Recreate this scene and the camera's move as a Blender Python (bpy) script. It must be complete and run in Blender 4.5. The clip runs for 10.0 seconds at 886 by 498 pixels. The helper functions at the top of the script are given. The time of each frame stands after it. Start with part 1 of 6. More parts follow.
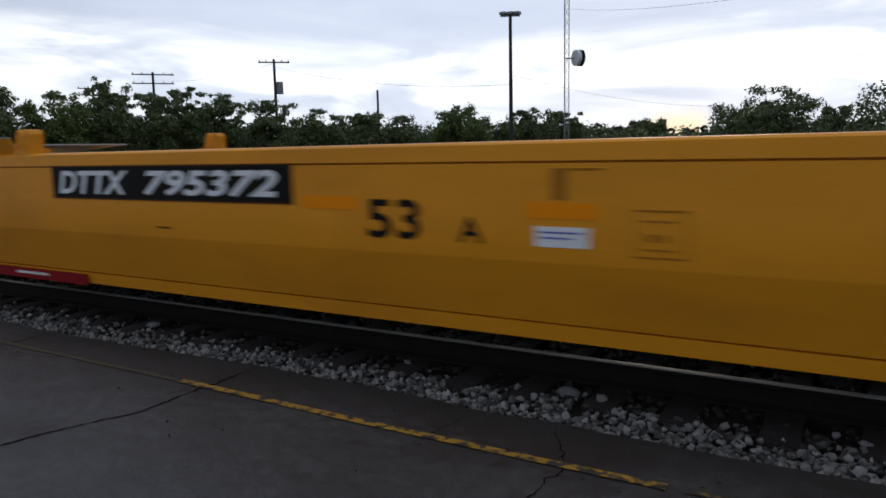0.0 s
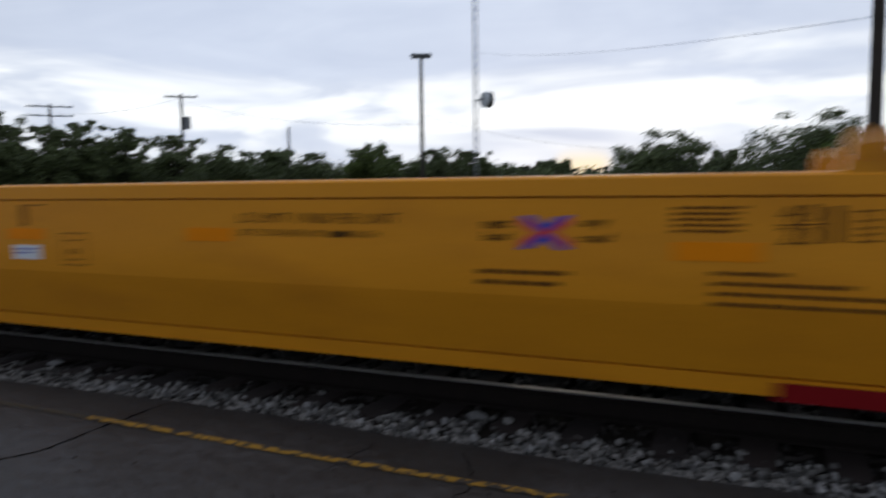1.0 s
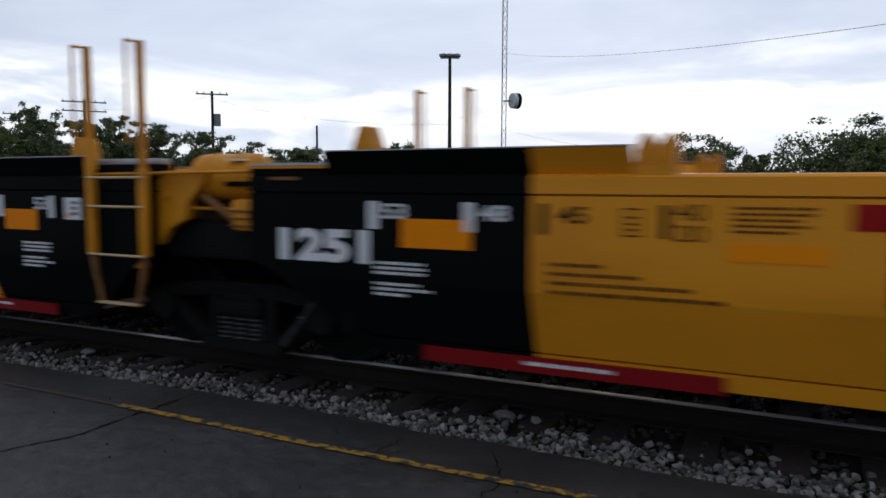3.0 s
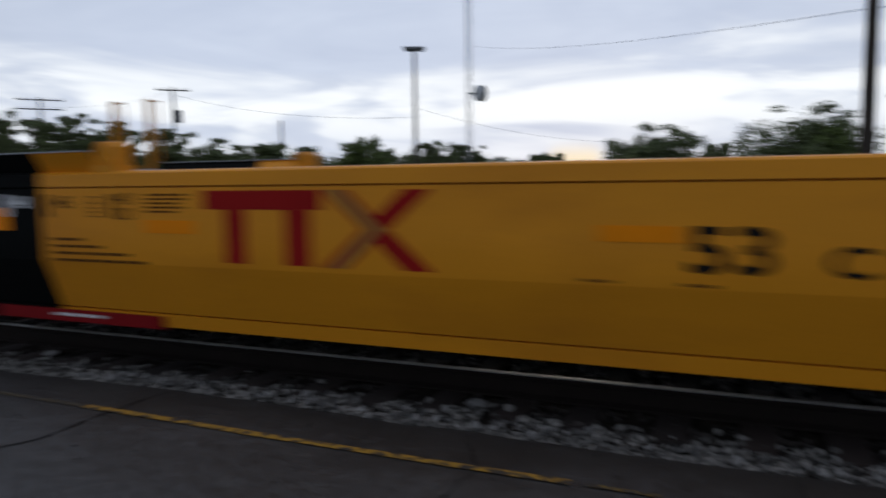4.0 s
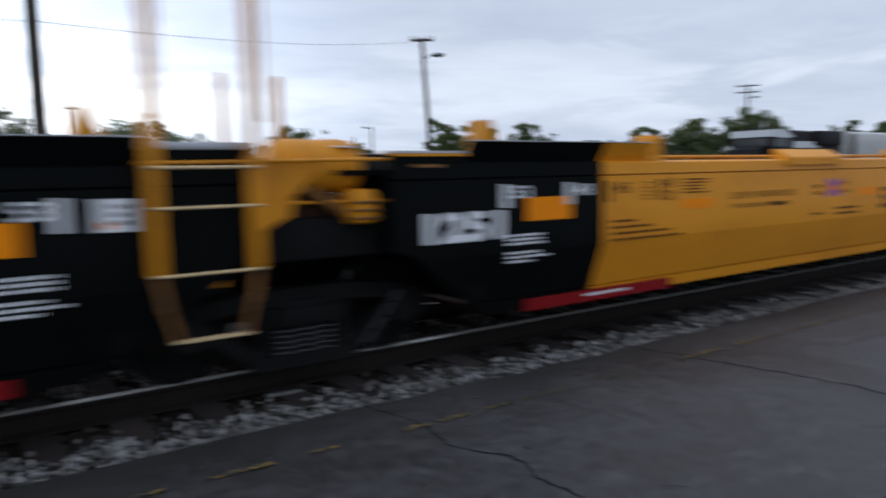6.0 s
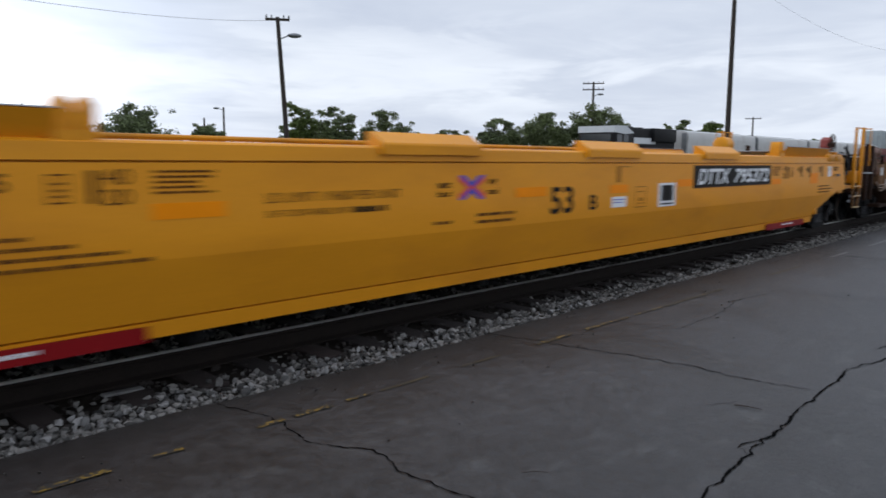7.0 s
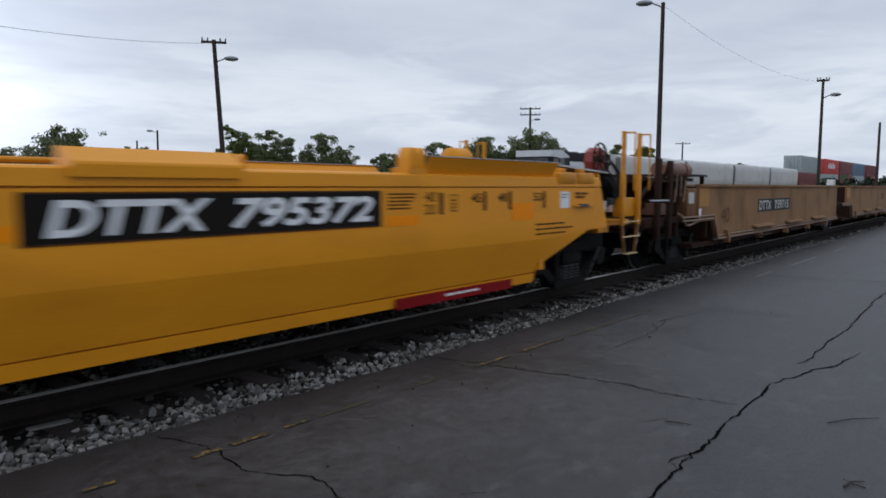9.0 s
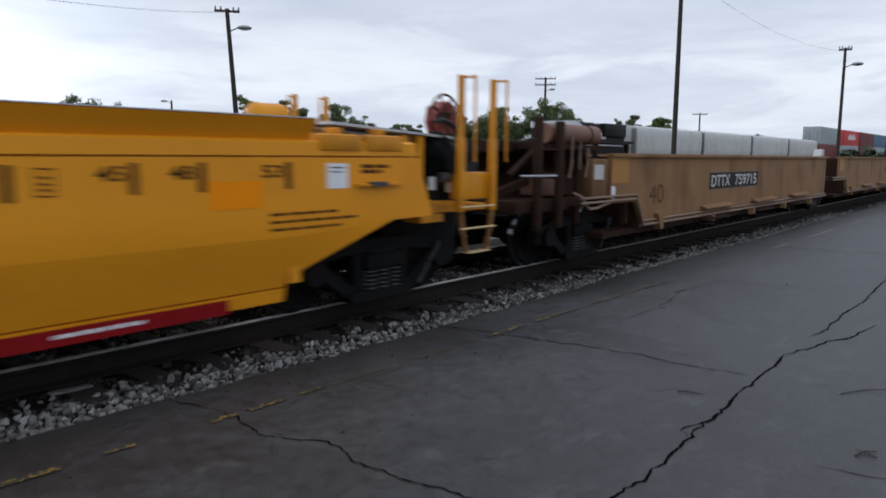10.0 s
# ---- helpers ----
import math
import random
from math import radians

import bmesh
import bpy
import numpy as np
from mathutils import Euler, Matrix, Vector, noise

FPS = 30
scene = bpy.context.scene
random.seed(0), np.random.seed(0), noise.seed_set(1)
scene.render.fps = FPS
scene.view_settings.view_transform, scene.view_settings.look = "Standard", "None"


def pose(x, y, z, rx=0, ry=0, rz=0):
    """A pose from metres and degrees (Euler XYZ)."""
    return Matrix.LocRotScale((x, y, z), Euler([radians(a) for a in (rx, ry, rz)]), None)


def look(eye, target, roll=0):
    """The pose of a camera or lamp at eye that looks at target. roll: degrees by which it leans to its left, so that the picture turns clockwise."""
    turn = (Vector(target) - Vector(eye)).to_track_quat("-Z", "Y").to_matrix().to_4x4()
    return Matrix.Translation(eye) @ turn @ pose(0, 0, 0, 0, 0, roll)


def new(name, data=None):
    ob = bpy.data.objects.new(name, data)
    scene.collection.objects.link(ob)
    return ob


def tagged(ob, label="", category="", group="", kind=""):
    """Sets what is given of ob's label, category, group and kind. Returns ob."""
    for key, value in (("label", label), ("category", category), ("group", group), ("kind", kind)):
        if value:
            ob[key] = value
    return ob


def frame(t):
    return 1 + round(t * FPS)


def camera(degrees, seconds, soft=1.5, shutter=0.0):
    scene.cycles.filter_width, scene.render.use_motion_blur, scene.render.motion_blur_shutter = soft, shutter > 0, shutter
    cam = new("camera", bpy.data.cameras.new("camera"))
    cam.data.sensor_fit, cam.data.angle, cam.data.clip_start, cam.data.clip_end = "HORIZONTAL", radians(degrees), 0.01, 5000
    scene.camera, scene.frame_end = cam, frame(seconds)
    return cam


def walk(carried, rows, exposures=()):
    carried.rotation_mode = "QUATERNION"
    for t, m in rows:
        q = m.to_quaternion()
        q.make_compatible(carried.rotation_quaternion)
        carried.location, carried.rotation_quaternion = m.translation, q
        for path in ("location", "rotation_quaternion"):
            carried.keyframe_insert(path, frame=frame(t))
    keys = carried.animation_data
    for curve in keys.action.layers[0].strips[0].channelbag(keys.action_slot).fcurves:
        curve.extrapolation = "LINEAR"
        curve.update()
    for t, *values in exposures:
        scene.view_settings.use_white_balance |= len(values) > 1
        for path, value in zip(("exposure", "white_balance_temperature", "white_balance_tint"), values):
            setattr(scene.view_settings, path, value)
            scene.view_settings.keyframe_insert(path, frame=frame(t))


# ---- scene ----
cam = camera(63.1, 10.0, soft=1.6, shutter=0.75)
# The track runs along x; the near rail is on the camera's side. z = 0 is the asphalt.
# ---- camera: seconds, place, yaw, pitch, roll ----
PATH = [
    (0, -0.147, 0.276, 1.749, 30.91, -7.89, -1.24),
    (0.5, -0.155, 0.246, 1.744, 30.97, -8.09, -1.60),
    (1, -0.028, 0.053, 1.739, 23.86, -5.04, -0.73),
    (1.5, 0.002, -0.008, 1.737, 20.66, -3.07, 0.08),
    (2, -0.090, 0.011, 1.718, 33.34, -6.09, 0.10),
    (2.5, -0.083, -0.023, 1.712, 27.63, -5.08, 0.33),
    (2.7, -0.066, 0.015, 1.711, 25.83, -4.94, 0.45),
    (3.8, -0.111, 0.064, 1.689, 26.12, -5.05, -0.31),
    (4, -0.088, 0.047, 1.682, 23.29, -5.49, -0.76),
    (4.5, 0.007, 0.013, 1.673, 4.81, -6.10, -0.37),
    (5, 0.039, -0.008, 1.665, -8.95, -6.94, -0.62),
    (5.5, 0.070, 0.031, 1.668, -19.12, -5.34, -1.92),
    (6, 0.019, -0.169, 1.699, -35.33, -5.95, -1.19),
    (6.2, 0.072, 0.018, 1.680, -39.29, -6.48, -0.59),
    (7.3, 0.108, -0.054, 1.676, -47.42, -6.96, 0.14),
    (7.5, 0.101, -0.065, 1.679, -47.56, -6.85, -0.08),
    (8, 0.088, -0.060, 1.672, -46.93, -6.19, 0.37),
    (8.5, 0.079, -0.067, 1.702, -51.38, -4.15, 0.35),
    (9, 0.076, -0.081, 1.689, -51.38, -5.16, 0.35),
    (9.5, 0.064, -0.084, 1.689, -50.88, -6.04, 0.14),
    (10, 0.064, -0.086, 1.677, -50.31, -7.44, 0.45),
]
EXPOSURES = [(0, -0.74, 6250, 10), (0.5, -0.74, 6250, 10), (1.0, -0.83, 6250, 10), (1.5, -0.98, 6150, 10), (2.0, -0.83, 6320, 10), (2.5, -0.64, 6300, 10), (4.0, -0.95, 6200, 10), (4.5, -0.95, 6100, 9),
             (5.0, -0.72, 6040, 9), (5.5, -0.63, 5920, 9), (6.0, -0.05, 6150, 9), (7.3, 0.11, 6480, 8.5), (8.0, 0.14, 6480, 8.5), (8.5, -0.12, 6420, 8.5), (9, -0.12, 6420, 8.5), (10, 0.06, 6450, 8.5)]
walk(cam, [(t, pose(x, y, z, 90 + p, 0, yaw) @ pose(0, 0, 0, 0, 0, r)) for t, x, y, z, yaw, p, r in PATH], EXPOSURES)

TRACK = 6.05   # y of the track's centre line
RAIL = 0.18    # height of the rail's head


def travel(t):
    """Metres that the train has rolled towards -x."""
    s = t - 5
    return 4.2294 * s - 0.02164 * s * s / 2 - 0.00106 * s ** 3 / 6 + 19.65


# ---- world and light ----
SUN_AZ, SUN_EL = -12.9, 3.0


def make_world():
    world = bpy.data.worlds.new("evening_sky")
    scene.world = world
    world.use_nodes = True
    nt = world.node_tree
    nt.nodes.clear()
    N = nt.nodes.new
    L = nt.links.new
    out, bg = N("ShaderNodeOutputWorld"), N("ShaderNodeBackground")
    L(bg.outputs[0], out.inputs[0])
    tc, sep = N("ShaderNodeTexCoord"), N("ShaderNodeSeparateXYZ")
    L(tc.outputs["Generated"], sep.inputs[0])

    def mth(op, a, b=None, c=None):
        n = N("ShaderNodeMath")
        n.operation = op
        for k, v in enumerate((a, b, c)):
            if v is None:
                continue
            if isinstance(v, (int, float)):
                n.inputs[k].default_value = v
            else:
                L(v, n.inputs[k])
        return n.outputs[0]

    # clouds lie on a flat layer: the direction divided by its height
    zc = mth("ADD", mth("MAXIMUM", sep.outputs[2], 0.0), 0.09)
    comb = N("ShaderNodeCombineXYZ")
    L(mth("DIVIDE", sep.outputs[0], zc), comb.inputs[0])
    L(mth("DIVIDE", sep.outputs[1], zc), comb.inputs[1])

    def nz(scale, detail, rough, dist, off):
        mp = N("ShaderNodeMapping")
        mp.inputs["Location"].default_value = off
        L(comb.outputs[0], mp.inputs[0])
        n = N("ShaderNodeTexNoise")
        n.inputs["Scale"].default_value, n.inputs["Detail"].default_value = scale, detail
        n.inputs["Roughness"].default_value, n.inputs["Distortion"].default_value = rough, dist
        L(mp.outputs[0], n.inputs["Vector"])
        return n.outputs["Fac"]

    big = nz(0.42, 6, 0.52, 0.5, (3.1, 1.7, 0))
    fine = nz(1.3, 7, 0.58, 0.7, (0.4, 5.2, 0))

    def flat(scale, stretch, detail, off):
        """Noise drawn out sideways, as cloud banks near the horizon are."""
        mp = N("ShaderNodeMapping")
        mp.inputs["Location"].default_value, mp.inputs["Scale"].default_value = off, (1, 1, stretch)
        L(tc.outputs["Generated"], mp.inputs[0])
        n = N("ShaderNodeTexNoise")
        n.inputs["Scale"].default_value, n.inputs["Detail"].default_value, n.inputs["Roughness"].default_value = scale, detail, 0.55
        n.inputs["Distortion"].default_value = 0.6
        L(mp.outputs[0], n.inputs["Vector"])
        return n.outputs["Fac"]

    def ramp(value, a, b, lo=0.0, hi=1.0):
        r = N("ShaderNodeMapRange")
        r.interpolation_type = "SMOOTHSTEP"
        r.inputs["From Min"].default_value, r.inputs["From Max"].default_value = a, b
        r.inputs["To Min"].default_value, r.inputs["To Max"].default_value = lo, hi
        L(value, r.inputs["Value"])
        return r.outputs[0]

    bank = flat(2.3, 5.0, 4, (1.3, 0.2, 0.6))
    bank2 = flat(4.0, 5.0, 4, (4.1, 2.2, 0.1))
    # the underside of the cloud deck: blue grey, lighter where it is thin
    deck = N("ShaderNodeValToRGB")
    deck.color_ramp.elements[0].position, deck.color_ramp.elements[1].position = 0.33, 0.67
    deck.color_ramp.elements[0].color = (0.393, 0.439, 0.545, 1)
    deck.color_ramp.elements[1].color = (0.572, 0.614, 0.695, 1)
    L(mth("ADD", mth("MULTIPLY", mth("ADD", big, bank), 0.35), mth("MULTIPLY", fine, 0.3)), deck.inputs[0])
    # an overcast sky grows brighter towards the zenith
    a = math.radians(SUN_AZ)
    toward = mth("ADD", mth("MULTIPLY", sep.outputs[0], math.sin(a)), mth("MULTIPLY", sep.outputs[1], math.cos(a)))
    a2 = math.radians(-24)
    thin = mth("ADD", mth("MULTIPLY", sep.outputs[0], math.sin(a2)), mth("MULTIPLY", sep.outputs[1], math.cos(a2)))
    rise = mth("MULTIPLY", ramp(sep.outputs[2], 0.25, 1.0, 1.0, 1.65), ramp(thin, 0.5, 0.95, 1.27, 2.35))
    lit = N("ShaderNodeMix")
    lit.data_type, lit.blend_type = "RGBA", "MULTIPLY"
    lit.inputs[0].default_value = 1.0
    L(deck.outputs[0], lit.inputs[6])
    L(rise, lit.inputs[7])
    # the gap under the deck, near the horizon, torn into banks
    wav = mth("ADD", sep.outputs[2], mth("MULTIPLY", mth("SUBTRACT", bank, 0.5), 0.22))
    low = ramp(wav, 0.185, 0.11)
    side = ramp(thin, 0.64, 0.88, 0.14, 1.0)
    torn = ramp(bank2, 0.62, 0.44, 0.2, 1.0)
    near = ramp(sep.outputs[2], 0.10, 0.04, 1.0, 0.62)
    gap = mth("MULTIPLY", mth("MULTIPLY", mth("MULTIPLY", low, torn), side), near)
    mix = N("ShaderNodeMix")
    mix.data_type = "RGBA"
    L(gap, mix.inputs[0])
    L(lit.outputs[2], mix.inputs[6])
    mix.inputs[7].default_value = (1.95, 1.97, 1.95, 1)
    # the last orange light where the sun goes down
    sx, sy, sz = math.sin(a), math.cos(a), math.sin(math.radians(1.6))
    dot = mth("ADD", mth("ADD", mth("MULTIPLY", sep.outputs[0], sx), mth("MULTIPLY", sep.outputs[1], sy)), mth("MULTIPLY", sep.outputs[2], sz))
    mix2 = N("ShaderNodeMix")
    mix2.data_type = "RGBA"
    L(mth("MULTIPLY", ramp(dot, 0.9994, 1.0002), ramp(sep.outputs[2], 0.055, 0.02)), mix2.inputs[0])
    L(mix.outputs[2], mix2.inputs[6])
    mix2.inputs[7].default_value = (1.9, 1.6, 1.1, 1)
    # clear evening sky adds its blue
    sky = N("ShaderNodeTexSky")
    sky.sky_type = "NISHITA"
    sky.sun_disc = False
    sky.sun_elevation, sky.sun_rotation = math.radians(SUN_EL), math.radians(SUN_AZ)
    add = N("ShaderNodeMix")
    add.data_type, add.blend_type = "RGBA", "ADD"
    add.inputs[0].default_value = 0.003
    L(mix2.outputs[2], add.inputs[6])
    L(sky.outputs[0], add.inputs[7])
    L(add.outputs[2], bg.inputs[0])
    bg.inputs[1].default_value = 1.0


make_world()
sun_data = bpy.data.lights.new("sun", "SUN")
sun_data.energy, sun_data.angle, sun_data.color = 0.5, math.radians(14), (1.0, 0.86, 0.7)
sun = new("sun", sun_data)
_a, _e = math.radians(SUN_AZ), math.radians(9.0)
sun.matrix_world = look((math.sin(_a) * math.cos(_e) * 50, math.cos(_a) * math.cos(_e) * 50, math.sin(_e) * 50), (0, 0, 0))


# ---- materials ----
def material(name, color, rough=0.6, metal=0.0, vary=0.12, scale=4.0, grain=60.0, bump=0.15, dirt=None, dirt_amount=0.35,
             rand="", stretch=(1, 1, 1), coat=0.0, dirt_scale=1.3, spec=0.5, spread=(0.55, 1.4), dirt_from=(0.5, 0.72)):
    """A surface with stains at one scale, grain at another and fine relief. rand: vary by 'object' or by 'island'."""
    m = bpy.data.materials.new(name)
    m.use_nodes = True
    nt = m.node_tree
    b = nt.nodes["Principled BSDF"]
    N, L = nt.nodes.new, nt.links.new
    tc, mp = N("ShaderNodeTexCoord"), N("ShaderNodeMapping")
    mp.inputs["Scale"].default_value = stretch
    L(tc.outputs["Object"], mp.inputs[0])

    def nz(s, d=5):
        n = N("ShaderNodeTexNoise")
        n.inputs["Scale"].default_value, n.inputs["Detail"].default_value = s, d
        L(mp.outputs[0], n.inputs["Vector"])
        return n.outputs["Fac"]

    big, small = nz(scale), nz(grain, 3)
    ramp = N("ShaderNodeValToRGB")
    ramp.color_ramp.elements[0].position, ramp.color_ramp.elements[1].position = 0.3, 0.7
    lo, hi = [max(0, v * (1 - vary)) for v in color], [min(1, v * (1 + vary)) for v in color]
    ramp.color_ramp.elements[0].color, ramp.color_ramp.elements[1].color = (*lo, 1), (*hi, 1)
    s = N("ShaderNodeMath")
    s.operation = "MULTIPLY_ADD"
    s.inputs[1].default_value = 0.35
    L(small, s.inputs[0])
    h = N("ShaderNodeMath")
    h.operation = "MULTIPLY"
    h.inputs[1].default_value = 0.65
    L(big, h.inputs[0])
    L(h.outputs[0], s.inputs[2])
    L(s.outputs[0], ramp.inputs[0])
    col = ramp.outputs[0]
    if rand:
        src = N("ShaderNodeObjectInfo").outputs["Random"] if rand == "object" else N("ShaderNodeNewGeometry").outputs["Random Per Island"]
        r = N("ShaderNodeMapRange")
        r.inputs["To Min"].default_value, r.inputs["To Max"].default_value = spread
        L(src, r.inputs["Value"])
        mul = N("ShaderNodeMix")
        mul.data_type, mul.blend_type = "RGBA", "MULTIPLY"
        mul.inputs[0].default_value = 1.0
        L(col, mul.inputs[6])
        L(r.outputs[0], mul.inputs[7])
        col = mul.outputs[2]
    if dirt:
        dn = nz(dirt_scale, 8)
        dr = N("ShaderNodeMapRange")
        dr.inputs["From Min"].default_value, dr.inputs["From Max"].default_value = dirt_from
        dr.inputs["To Max"].default_value = dirt_amount
        L(dn, dr.inputs["Value"])
        mx = N("ShaderNodeMix")
        mx.data_type = "RGBA"
        L(dr.outputs[0], mx.inputs[0])
        L(col, mx.inputs[6])
        mx.inputs[7].default_value = (*dirt, 1)
        col = mx.outputs[2]
    L(col, b.inputs["Base Color"])
    rr = N("ShaderNodeMapRange")
    rr.inputs["To Min"].default_value, rr.inputs["To Max"].default_value = max(0.03, rough - 0.12), min(1, rough + 0.12)
    L(big, rr.inputs["Value"])
    L(rr.outputs[0], b.inputs["Roughness"])
    b.inputs["Metallic"].default_value = metal
    b.inputs["Coat Weight"].default_value = coat
    b.inputs["Specular IOR Level"].default_value = spec
    if bump:
        bp = N("ShaderNodeBump")
        bp.inputs["Strength"].default_value, bp.inputs["Distance"].default_value = bump, 0.01
        L(s.outputs[0], bp.inputs["Height"])
        L(bp.outputs[0], b.inputs["Normal"])
    return m


